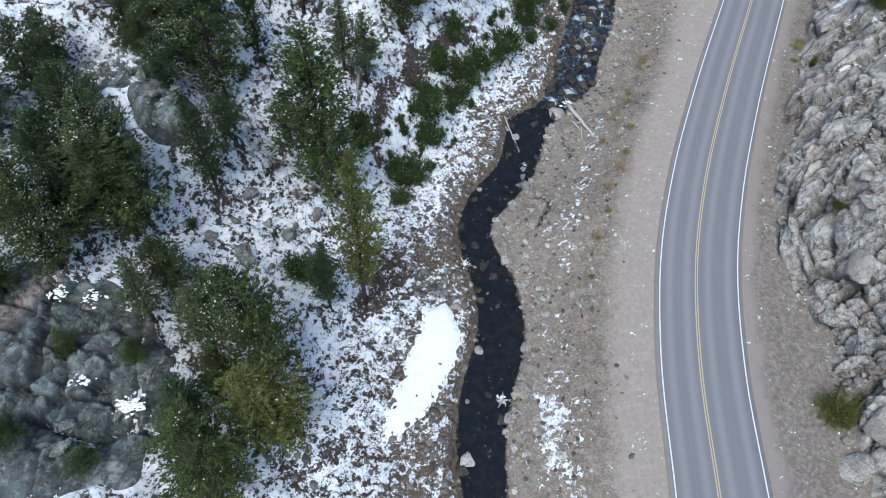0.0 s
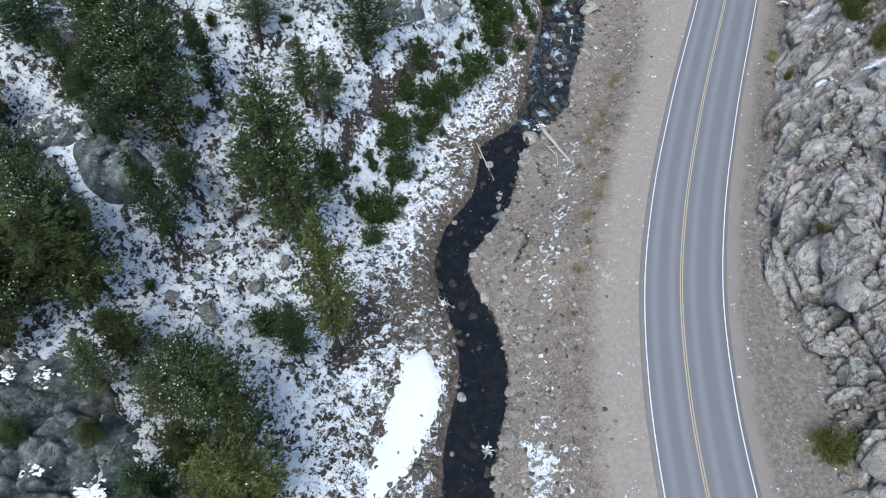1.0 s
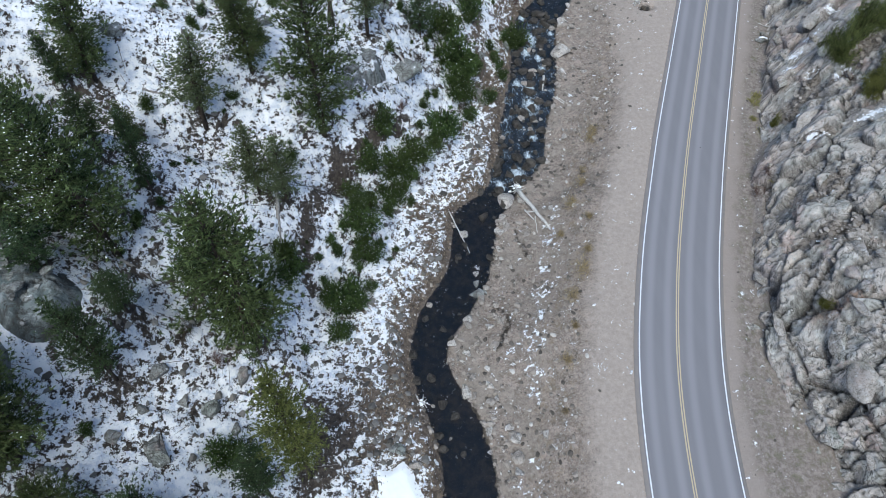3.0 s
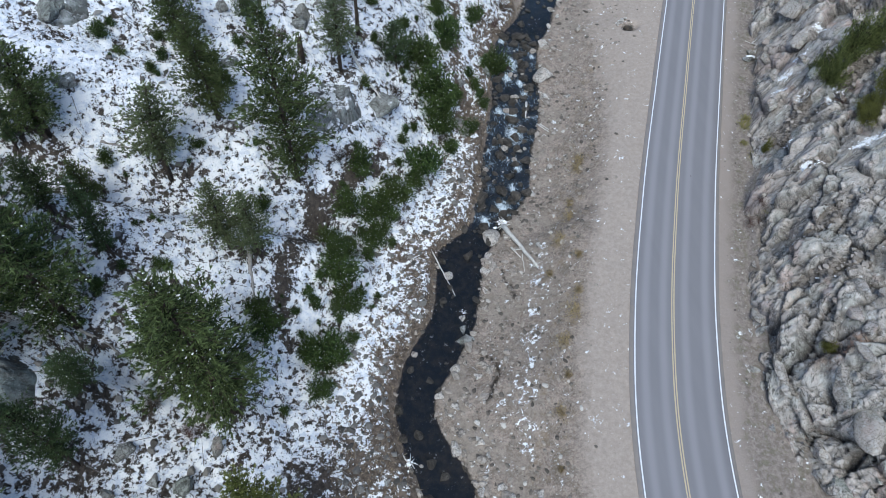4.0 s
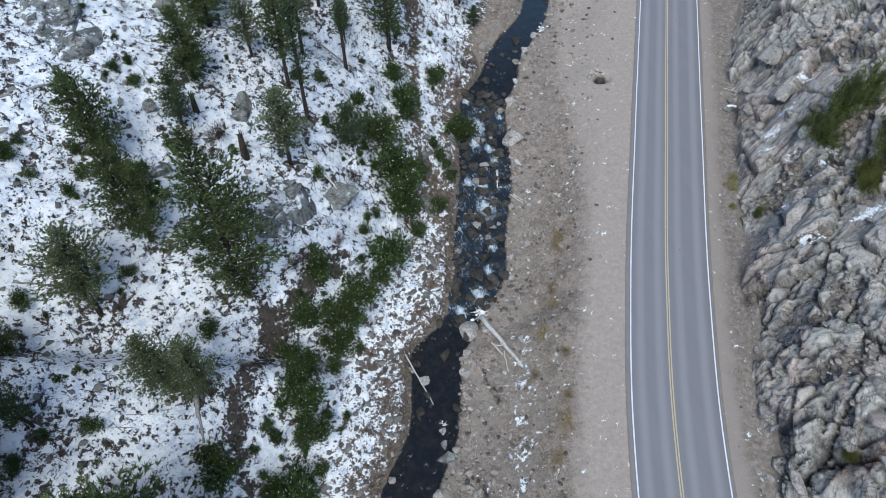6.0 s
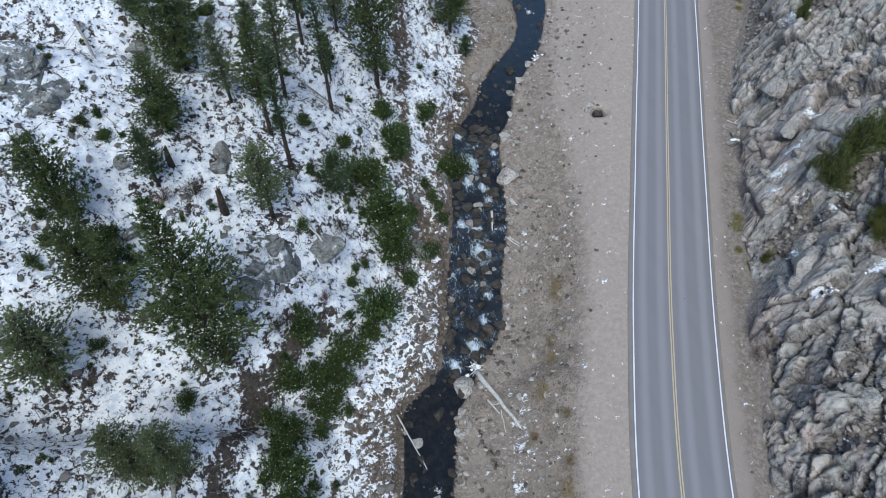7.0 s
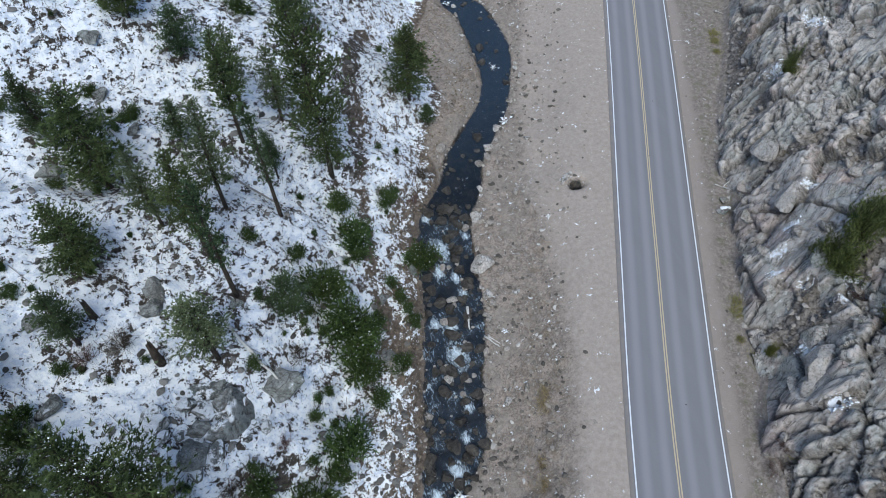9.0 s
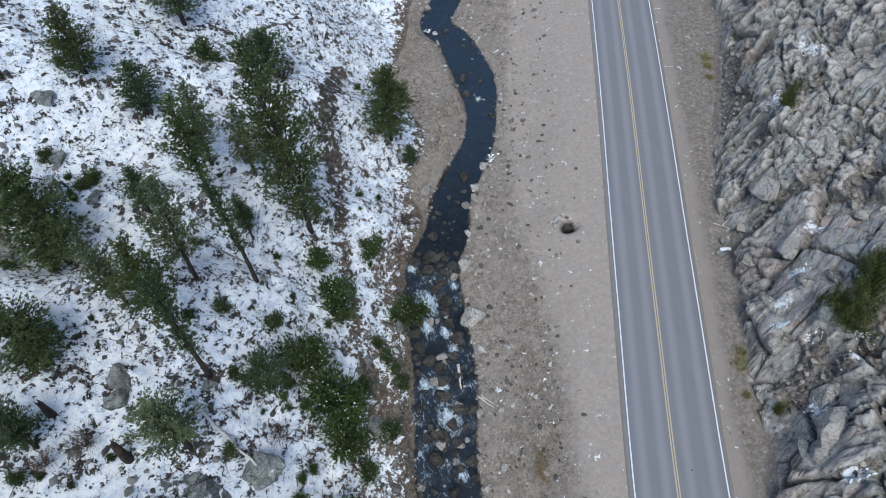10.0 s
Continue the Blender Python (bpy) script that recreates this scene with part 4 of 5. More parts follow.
PINE = "tall green pine dusted with snow on a snowy slope"
FIR = "dark green fir dusted with snow on a snowy slope"
PALE = "yellow-green pine with a soft crown on a snowy slope"
pines = [(conifer(11, 12.0, 2.4, 0.15, 3.3, NEEDLES, PINE), 12.0, 2.45), (conifer(12, 12.0, 2.4, 0.24, 3.3, DARK_NEEDLES, FIR), 12.0, 2.45),
         (conifer(13, 12.0, 2.4, 0.12, 3.3, NEEDLES, PINE, 0.14), 12.0, 2.45), (conifer(14, 12.0, 2.4, 0.18, 3.3, DARK_NEEDLES, FIR, 0.14), 12.0, 2.45)]
low_pines = [(conifer(21, 8.0, 2.4, 0.10, 3.3, NEEDLES, "broad green pine dusted with snow", 0.08), 8.0, 2.42), (conifer(22, 8.0, 2.4, 0.16, 3.3, DARK_NEEDLES, "broad dark fir dusted with snow", 0.10), 8.0, 2.42)]
pale_pines = [(conifer(15, 14.0, 2.4, 0.16, 3.2, PALE_NEEDLES, PALE, 0.03), 14.0, 2.3), (conifer(16, 14.0, 2.4, 0.22, 3.2, PALE_NEEDLES, PALE, 0.05), 14.0, 2.3)]
olive_pines = [(conifer(25, 13.0, 2.4, 0.20, 3.0, SAGE_NEEDLES, "olive-green pine with an open crown on the snowy slope", 0.05, 0.4), 13.0, 2.2), (conifer(26, 13.0, 2.4, 0.26, 3.0, SAGE_NEEDLES, "olive-green pine with an open crown on the snowy slope", 0.06, 0.4), 13.0, 2.2)]
thin_pines = [(conifer(17, 10.5, 1.0, 0.35, 1.6, DARK_NEEDLES, "thin sparse pine with a bare lower trunk", 0.05, 0.45), 10.5, 1.0)]
bare_pines = [(conifer(18, 12.0, 2.4, 0.26, 3.3, DARK_NEEDLES, "tall pine with a bare lower trunk on the snowy slope", 0.06), 12.0, 2.15), (conifer(19, 12.0, 2.4, 0.32, 3.3, NEEDLES, "tall pine with a bare lower trunk on the snowy slope", 0.06, 0.4), 12.0, 2.15)]
for rows, turn, full in ((NEAR_TREES, 0.0, 1.15), (MID_TREES, 1.0, 1.0), (FAR_TREES, 2.0, 1.12)):
    plant(bare_pines + olive_pines + pines if rows is FAR_TREES else pines, [(x, y, h, full * r) for x, y, h, r in rows if h > 4 * r], "pines on the slope", turn)
    plant(low_pines, [(x, y, h, full * r) for x, y, h, r in rows if h <= 4 * r], "pines on the slope", turn)
plant(pale_pines, [(x, y, h, 1.15 * r) for x, y, h, r in PALE_TREES], "pines on the slope", 0.5)
plant(olive_pines, [(x, y, h, 1.45 * r) for x, y, h, r in OLIVE_TREES], "pines on the slope", 1.3)
plant(thin_pines, THIN_TREES, "pines on the slope", 0.8)

BUSH = "low green juniper bush growing through snow"
bushes = [(shrub(31, 1.5, 1.2, BUSH_NEEDLES, BUSH), 1.3, 0.95), (shrub(32, 1.5, 1.2, BUSH_NEEDLES, BUSH, 0.16), 1.3, 0.95), (conifer(33, 2.6, 1.2, 0.02, 3.2, BUSH_NEEDLES, "young green pine in the snow", 0.03, 0.25, "young_pine"), 2.6, 1.2)]
LOW_BUSHES = [(-12.2, 24.6, 1.2), (-19.9, 25.8, 0.6), (-6.2, 34.1, 0.5), (-3.3, 35.4, 0.8), (-1.6, 38.3, 1.5), (-3.9, 38.7, 1.5), (-7.0, 40.1, 1.0), (-0.6, 43.4, 1.2), (-2.1, 44.6, 1.0), (-0.5, 46.5, 0.7), (-0.8, 47.9, 1.0), (2.3, 48.3, 1.7), (-1.1, 49.6, 0.8),
              (3.0, 50.2, 1.7), (1.9, 50.6, 1.3), (-6.3, 50.8, 0.6), (3.8, 50.9, 1.6), (-16.3, 51.6, 0.5), (-17.4, 52.3, 0.5), (2.7, 52.6, 0.9), (4.4, 53.1, 1.3), (5.3, 53.8, 1.1), (7.8, 55.3, 1.6), (2.5, 56.1, 1.1), (8.7, 56.9, 1.3), (-8.3, 58.1, 0.7), (7.2, 59.7, 1.3), (12.6, 60.5, 0.7),
              (-8.9, 60.9, 1.1), (7.8, 61.1, 1.0), (-16.9, 61.3, 0.6), (-16.2, 62.6, 0.7)]
HIGH_BUSHES = [(-4.4, 62.7, 0.7), (15.3, 63.2, 0.7), (-6.7, 63.6, 0.9), (-2.2, 63.9, 0.8), (11.8, 64.0, 1.2), (13.1, 65.9, 1.6), (9.6, 65.9, 1.2), (11.3, 66.4, 1.5), (17.5, 66.9, 1.1), (8.9, 67.4, 1.1), (10.1, 69.1, 1.2), (-10.0, 69.7, 0.8), (16.5, 70.6, 1.4), (9.1, 71.8, 0.6), (14.2, 72.8, 1.2),
               (19.0, 73.2, 1.4), (14.5, 74.1, 1.2), (11.1, 74.5, 0.5), (18.3, 78.0, 0.6), (14.1, 78.1, 0.9), (10.8, 78.4, 0.6), (12.2, 78.7, 0.4), (19.0, 79.3, 0.8), (19.5, 84.3, 0.6), (21.3, 84.3, 0.8), (-0.4, 85.3, 0.5), (-2.1, 85.6, 0.5), (-4.2, 92.3, 0.5), (10.0, 96.3, 0.8), (23.4, 97.6, 0.7), (28.1, 98.6, 1.1)]
TRAIL_BUSHES = [(-0.8, 44.9, 1.1), (1.1, 44.1, 0.9), (-4.3, 40.2, 1.0), (-2.6, 38.6, 1.2), (-0.1, 40.1, 1.0), (3.5, 52.2, 0.9), (0.4, 48.1, 0.9), (-2.7, 42.2, 0.9), (-1.0, 41.7, 1.1)]
plant(bushes, [(x, y, (1.5 if i % 3 < 2 else 2.3) * r, r * (1.12 if r > 0.95 else 1.0)) for i, (x, y, r) in enumerate(LOW_BUSHES + HIGH_BUSHES + TRAIL_BUSHES)], "bushes on the snowy bank")
SIDE_BUSHES = [(x + 1.05 * r * math.cos(2.4 * i), y + 1.05 * r * math.sin(2.4 * i), 1.4 * r, 0.8 * r) for i, (x, y, r) in enumerate(LOW_BUSHES + HIGH_BUSHES + TRAIL_BUSHES) if r > 0.85]
plant(bushes, SIDE_BUSHES, "bushes on the snowy bank", 0.4)


tuft_gen = np.random.default_rng(91)
tufts = []
while len(tufts) < 90:
    tx, ty = tuft_gen.uniform(-20, 20), tuft_gen.uniform(36, 100)
    tv = -float(places(np.array([tx]), np.array([ty]))[1][0]) - float(creek_half(ty))
    if 5 < tv < 32 and grain(np.array([tx]), np.array([ty]), 5.0, 92)[0] > -0.1:
        tufts.append((tx, ty, tuft_gen.uniform(0.35, 0.7), tuft_gen.uniform(0.25, 0.5)))
plant(bushes[:2], tufts, "bushes on the snowy bank", 0.9, "small green juniper tuft in the snow")


# ---- rocks ----
def rock_mesh(name, seed, material, cuts, rough, fine=3):
    """A boulder of about one metre radius: a ball cut by planes, then worn."""
    gen = np.random.default_rng(seed)
    bm = bmesh.new()
    bmesh.ops.create_icosphere(bm, subdivisions=fine, radius=1.0)
    normals = gen.normal(0, 1, (cuts, 3))
    normals /= np.linalg.norm(normals, axis=1)[:, None]
    depths = gen.uniform(0.42, 0.85, cuts)
    shift = Vector(gen.uniform(-50, 50, 3))
    for v in bm.verts:
        p = np.array(v.co)
        for n, d in zip(normals, depths):
            over = float(p @ n) - d
            if over > 0:
                p = p - n * over * 0.92
        q = Vector(p)
        v.co = q * (1 + rough * noise.fractal(q * 1.6 + shift, 0.9, 2.0, 3))
    me = bpy.data.meshes.new(name)
    bm.to_mesh(me)
    bm.free()
    me.materials.append(material)
    return me


round_meshes = [rock_mesh("boulder", 200 + k, RIVER_ROCK, 16, 0.16) for k in range(6)]
pale_meshes = [rock_mesh("boulder", 205 + k, PALE_ROCK, 12, 0.12) for k in range(3)]
grey_meshes = [rock_mesh("grey_rock", 220 + k, GREYROCK, 16, 0.22) for k in range(6)]
block_meshes = [rock_mesh("rock_block", 240 + k, CLIFF_BLOCK, 11, 0.06) for k in range(6)]
wet_meshes = [rock_mesh("creek_rock", 260 + k, WET_ROCK, 9, 0.10, 3) for k in range(8)]


def boulder(name, meshes, i, x, y, rx, ry, rz, z, label, group, turn=None):
    ob = tagged(new(name, meshes[i % len(meshes)]), label, "rock", group)
    turn = i * 1.7 if turn is None else turn
    ob.matrix_world = Matrix.Translation((x, y, z)) @ Matrix.Rotation(turn, 4, "Z") @ Matrix.Diagonal((rx, ry, rz, 1))
    return ob


RIVER_BOULDERS = [(2.7, 9.5, 0.9), (7.0, 11.7, 0.36), (6.1, 11.9, 0.42), (5.7, 12.9, 0.58), (6.6, 12.9, 0.6), (4.9, 15.1, 0.27), (7.8, 15.3, 0.9), (8.4, 17.4, 0.85), (4.2, 19.5, 0.5), (8.3, 19.7, 0.6), (10.6, 22.9, 0.72), (2.2, 23.3, 0.62), (8.4, 23.9, 0.31), (4.6, 24.6, 0.46), (10.5, 24.8, 0.57),
                  (3.7, 26.3, 0.54), (7.4, 29.2, 0.47), (11.7, 35.6, 0.38), (8.4, 35.8, 0.44), (13.0, 36.1, 0.48), (8.6, 36.4, 0.52), (13.3, 36.8, 0.52), (11.4, 37.4, 0.4), (10.2, 38.4, 0.68), (10.2, 41.4, 0.43), (15.3, 43.4, 0.38), (16.0, 45.0, 0.38), (15.8, 45.5, 0.38), (9.7, 46.3, 0.5)]
UPPER_BOULDERS = [(8.9, 47.5, 0.43), (16.9, 47.9, 0.29), (9.4, 48.0, 0.42), (18.8, 61.2, 0.5), (18.5, 62.2, 0.5), (21.4, 63.5, 0.55), (25.6, 70.9, 1.35), (27.0, 76.0, 0.85), (23.5, 77.0, 0.65), (25.4, 80.5, 0.55), (26.2, 82.5, 0.3), (31.5, 84.5, 0.6), (28.5, 84.3, 0.31), (26.4, 85.4, 0.62), (36.9, 85.5, 0.3),
                  (33.6, 86.9, 0.57), (36.6, 90.4, 0.6), (37.3, 93.6, 0.5), (36.1, 107.4, 0.46), (36.4, 109.2, 0.5), (37.2, 114.3, 0.66), (24.6, 62.0, 0.35), (24.2, 65.3, 0.45), (25.0, 67.6, 0.5), (24.6, 78.3, 0.5), (25.5, 77.6, 0.42)]
for i, (x, y, r) in enumerate(RIVER_BOULDERS + UPPER_BOULDERS):
    z = max(ground_at(x, y), float(creek_z(y)) - 0.12)
    wet = abs(x - float(creek_x(y))) < float(creek_half(y)) - 0.2 and i % 4
    kind, words = (wet_meshes, "dark wet boulder standing in the creek") if wet else (pale_meshes if i % 4 == 0 or r > 1 else round_meshes, "rounded pale tan boulder beside the creek")
    boulder("boulder", kind, i, x, y, r * (1.12 if i % 3 else 0.9), r * (0.88 if i % 2 else 1.1), r * 0.72, z + 0.2 * r, words, "boulders along the creek")
for i, (x, y, rx, ry, words) in enumerate([(0.7, 24.8, 0.95, 0.65, "flat blue-grey rock on the dirt bank"), (10.0, 39.1, 1.05, 0.75, "flat blue-grey rock at the water's edge"), (10.1, 40.4, 0.5, 0.5, "small blue-grey rock at the water's edge"),
                                           (15.0, 50.1, 1.2, 1.25, "broad flat tan slab beside the pool"), (14.3, 63.8, 1.0, 1.9, "long flat grey slab on the trail's edge"), (15.3, 69.3, 0.8, 0.75, "flat grey slab beside the trail"), (18.9, 72.2, 0.5, 1.1, "narrow grey slab above the creek")]):
    boulder("rock_slab", pale_meshes if i == 3 else grey_meshes, i + 2, x, y, rx, ry, 0.8 if i == 3 else 0.5, ground_at(x, y) + (0.3 if i == 3 else 0.08), words, "flat slabs by the creek", 0.25 * (i % 3))

HILL_ROCKS = [(-22.0, 23.1, 0.7), (-16.0, 24.8, 1.3), (-18.6, 25.6, 0.7), (-11.3, 26.8, 0.6), (1.4, 27.4, 0.35), (-17.0, 27.5, 0.5), (-12.9, 28.4, 0.95), (-14.7, 28.4, 0.6), (-16.2, 30.1, 0.9), (-25.1, 30.8, 1.6), (-10.8, 30.9, 0.8), (-23.3, 31.8, 0.7), (2.5, 56.0, 0.45), (-19.2, 56.0, 1.0), (-0.5, 57.5, 1.3),
              (-0.1, 58.8, 1.0), (-9.5, 60.4, 1.3), (-7.5, 61.5, 1.0), (1.4, 61.7, 0.8), (-19.9, 62.6, 1.7), (-7.8, 66.6, 0.8), (-1.2, 67.4, 1.0), (4.1, 67.5, 0.5), (-0.9, 68.5, 1.0), (-11.9, 70.9, 1.25), (-12.2, 74.0, 1.1), (-6.7, 79.5, 1.1), (-6.4, 82.1, 0.95), (-0.3, 82.4, 0.7), (-3.0, 83.5, 1.3), (-2.7, 87.4, 0.8), (-2.3, 91.2, 1.0)]
for i, (x, y, r) in enumerate(HILL_ROCKS):
    boulder("grey_rock", grey_meshes, i, x, y, r * 1.15, r * 0.95, r * 0.75, ground_at(x, y) + 0.12 * r, "grey lichen-covered rock half buried in snow", "rocks on the snowy slope")
boulder("large_rock", grey_meshes, 3, 5.4, 61.6, 2.3, 1.9, 1.4, ground_at(5.4, 61.6) + 0.35, "very large grey rock with an undercut edge on the slope", "", 0.3)
boulder("large_rock", grey_meshes, 1, 14.7, 99.9, 1.2, 1.6, 1.2, ground_at(14.7, 99.9) + 0.3, "large grey rock on the upper slope", "", 0.3)


def crag(px, py, rx, ry, high, seed, label, rock=None, turn=0.5, loose=1.2):
    """A rocky outcrop that stands out of the slope."""
    x, y = np.meshgrid(np.arange(px - rx * 1.2, px + rx * 1.2, 0.16), np.arange(py - ry * 1.2, py + ry * 1.2, 0.16))
    r = np.hypot((x - px) / rx, (y - py) / ry) + 0.22 * fractal(x, y, 4.0, seed, 3)
    bend = 0.2 * fractal(x, y, 2.0, seed + 1, 3)
    along, over = axes(turn, x, y, bend)
    solid, _, tone, joint = layered(along / 1.15, over / 1.15, seed + 3, 0.42)
    dome = smooth(1.0, 0.6, r)
    z = ground_z(x, y, False) + dome * (high + 0.75 * solid) - 0.6 * smooth(0.9, 1.05, r) + 0.06 * fractal(x, y, 0.7, seed + 9, 3)
    band = smooth(0.7, 0.2, np.abs(over - over.mean() + 0.42 * rx + 0.5 * bend)) * (0.8 if rx > 6 else 0.0)
    ob = tagged(sheet("rock_outcrop", x, y, z, rock or CRAG, (("bed", tone), ("joint", joint), ("along", along), ("over", over), ("outcrop", 1 + 0 * x), ("pink", band)), soft=False), label, "rock")
    gen = np.random.default_rng(seed)
    spots = np.argwhere(dome > 0.5)
    for k in range(int(loose * rx * ry) + 4):
        i, j = spots[gen.integers(len(spots))]
        r = 0.25 + 0.6 * gen.random() ** 2
        stone = new("rock_block", grey_meshes[k % len(grey_meshes)])
        stone.parent = ob
        stone.matrix_world = Matrix.Translation((x[i, j], y[i, j], z[i, j] - 0.1 * r)) @ Matrix.Rotation(1.0 + gen.normal(0, 0.4), 4, "Z") @ Matrix.Diagonal((1.4 * r, 0.8 * r, 0.55 * r, 1))
    return ob


crag(-27.0, 11.5, 8.0, 9.0, 0.9, 301, "high grey lichen-streaked crag with cracks and a little snow", None, 0.35, 0.25)
crag(-26.5, 36.5, 4.4, 3.8, 1.4, 311, "broad grey rock dome capped with snow", SNOWY_CRAG, 0.9, 0.6)
crag(-21.7, 32.6, 2.6, 2.6, 0.9, 321, "dark grey rock outcrop between pines", None, 0.9)
crag(-25.8, 45.2, 3.0, 2.8, 1.6, 331, "grey rock outcrop capped with snow between pines", SNOWY_CRAG, 0.9, 0.6)
crag(-25.6, 28.6, 2.8, 2.2, 0.8, 361, "broken grey rocks below the pines", SNOWY_CRAG, 0.4)
plant(low_pines, [(-25.6, 13.9, 3.0, 1.2), (-27.0, 7.2, 3.0, 1.2), (-21.6, 14.2, 3.6, 1.3), (-22.9, 6.6, 2.6, 1.1)], "pines on the slope", 0.3, on=lambda x, y: ground_at(x, y) + 0.6)
ledge_snow = np.random.default_rng(35)
for px, py, n in ((-21.3, 10.5, 150), (-24.6, 11.8, 40), (-25.0, 18.0, 45), (-26.8, 17.6, 50)):
    spots = np.stack([px + ledge_snow.normal(0, 0.45, n), py + ledge_snow.normal(0, 0.28, n), np.full(n, ground_at(px, py) + 1.25)], -1)
    tagged(new("ledge_snow", mesh_of("ledge_snow", *lumps(spots, 0.16, ledge_snow), SNOW)), "patch of old snow on a ledge of the crag", "snow")
snowy_meshes = [rock_mesh("snowy_rock", 280 + k, SNOWY_ROCK, 14, 0.2) for k in range(5)]
heap = np.random.default_rng(33)
for i in range(26):
    a, q = heap.uniform(0, 6.28), heap.random() ** 0.6
    x, y, r = 0.4 + 4.2 * q * math.cos(a), 58.8 + 2.8 * q * math.sin(a), 0.35 + 0.75 * heap.random() ** 1.6
    boulder("snowy_rock", snowy_meshes, i, x, y, 1.2 * r, r, 0.75 * r, ground_at(x, y) + 0.1 * r, "grey rock capped with snow beside the large rock", "snow-capped rock heap")
crag(1.0, 60.2, 2.6, 2.3, 0.2, 371, "cracked grey rock ledge capped with snow beside the large rock", SNOWY_CRAG, 0.2, 0.3)
crag(-21.5, 64.0, 4.5, 4.0, -0.1, 341, "low snow-covered rock outcrop on the upper slope", SNOWY_CRAG)
crag(-13.0, 73.0, 2.8, 3.4, -0.1, 351, "low snow-covered rock outcrop on the slope", SNOWY_CRAG)

# ---- wood ----
def log(name, a, b, thick, wood, label, lift=0.0, knots=3, seed=1, on=None):
    """A fallen stem from a to b with broken limb stubs."""
    gen = np.random.default_rng(seed)
    on = on or ground_at
    a = Vector((*a, on(*a) + thick * 0.7 + lift))
    b = Vector((*b, on(*b) + thick * 0.5))
    base = (a + b) / 2
    root = thing(name, label, "log", place=Matrix.Translation(base))
    n = 6
    pts = [a.lerp(b, k / n) - base + Vector(gen.normal(0, 0.25 * thick, 3)) for k in range(n + 1)]
    part("stem", mesh_of("stem", *tube(pts, [thick * (1.0 - 0.5 * k / n) for k in range(n + 1)], 8), wood, True), root)
    for k in range(knots):
        p = pts[0].lerp(pts[-1], gen.uniform(0.2, 0.95))
        part("limb_stub", mesh_of("limb_stub", *tube([p, p + Vector(gen.normal(0, 1, 3)).normalized() * thick * gen.uniform(2, 4)], [thick * 0.3, thick * 0.12], 5), wood, True), root)
    return root


def root_tangle(x, y, r, z, count, seed, label):
    """A clump of bleached roots and twigs with snow on it."""
    gen = np.random.default_rng(seed)
    root = thing("driftwood_tangle", label, "driftwood", place=Matrix.Translation((x, y, z)))
    for k in range(count):
        a = gen.uniform(0, 6.28)
        way = np.array([math.cos(a), math.sin(a), gen.uniform(-0.1, 0.7)]) * r * gen.uniform(0.5, 1.2)
        part("root", mesh_of("root", *tube([(0, 0, 0), way * 0.5 + gen.normal(0, 0.1 * r, 3), way], [0.09 * r + 0.02, 0.06 * r + 0.01, 0.02], 5), DEADWOOD, True), root)
    spots = gen.normal(0, 0.38 * r, (14, 3)) * np.array([1, 1, 0.3]) + np.array([0, 0, 0.25 * r])
    stuff(part("snow_dusting", mesh_of("snow_dusting", *lumps(spots, 0.2 * r, gen), SNOW), root, "lumps of fresh snow"))
    return root


log("driftwood_log", (16.3, 50.9), (18.2, 44.9), 0.25, DEADWOOD, "long bleached driftwood log on gravel beside the pool", 0.3, 4, 1)
log("driftwood_log", (16.5, 48.2), (17.0, 46.6), 0.12, DEADWOOD, "short bleached driftwood log on gravel", 0.0, 1, 2)
log("driftwood_log", (17.2, 46.9), (17.0, 44.9), 0.06, DEADWOOD, "thin bleached branch on gravel", 0.1, 2, 3)
log("driftwood_pole", (8.6, 48.8), (10.0, 43.9), 0.075, DEADWOOD, "thin bare pole lying across the pool's edge", 0.2, 0, 4, lambda x, y: max(ground_at(x, y), float(creek_z(y))))
log("driftwood_log", (22.7, 67.1), (22.2, 65.0), 0.15, DEADWOOD, "curved white driftwood log among wet rocks", 0.25, 1, 5, lambda x, y: max(ground_at(x, y), float(creek_z(y))))
log("driftwood_log", (23.2, 63.9), (24.1, 62.3), 0.10, DEADWOOD, "short bleached log at the creek's edge", 0.1, 1, 6)
log("driftwood_log", (23.5, 63.7), (24.3, 62.6), 0.06, DEADWOOD, "thin bleached stick at the creek's edge", 0.1, 0, 7)
log("driftwood_log", (13.2, 56.4), (13.6, 54.6), 0.10, DEADWOOD, "short bleached log on the snowy bank", 0.05, 1, 8)
log("fallen_trunk", (-7.4, 45.9), (-7.4, 42.0), 0.20, GREYWOOD, "grey fallen trunk lying down the snowy slope", 0.0, 3, 9)
log("fallen_trunk", (-11.8, 45.6), (-10.4, 41.0), 0.13, GREYWOOD, "thin grey fallen trunk on snow", 0.0, 4, 10)
log("fallen_trunk", (-17.6, 53.4), (-15.2, 53.2), 0.12, GREYWOOD, "short fallen trunk half under snow", 0.0, 2, 11)
log("fallen_trunk", (2.8, 66.4), (5.7, 61.4), 0.15, DEADWOOD, "long pale fallen trunk leaning on the large rock", 0.3, 2, 12, lambda x, y: ground_at(x, y) + 0.32 * max(0.0, 66.4 - y))
log("fallen_trunk", (-10.5, 80.6), (-8.2, 73.8), 0.15, GREYWOOD, "pale fallen trunk on the snowy slope", 0.0, 3, 13)
log("fallen_trunk", (-18.9, 38.6), (-16.3, 37.0), 0.15, GREYWOOD, "dark fallen trunk between pines", 0.0, 3, 14)
log("fallen_trunk", (-17.9, 65.0), (-14.0, 67.0), 0.16, GREYWOOD, "dark fallen trunk on the upper slope", 0.0, 3, 15)
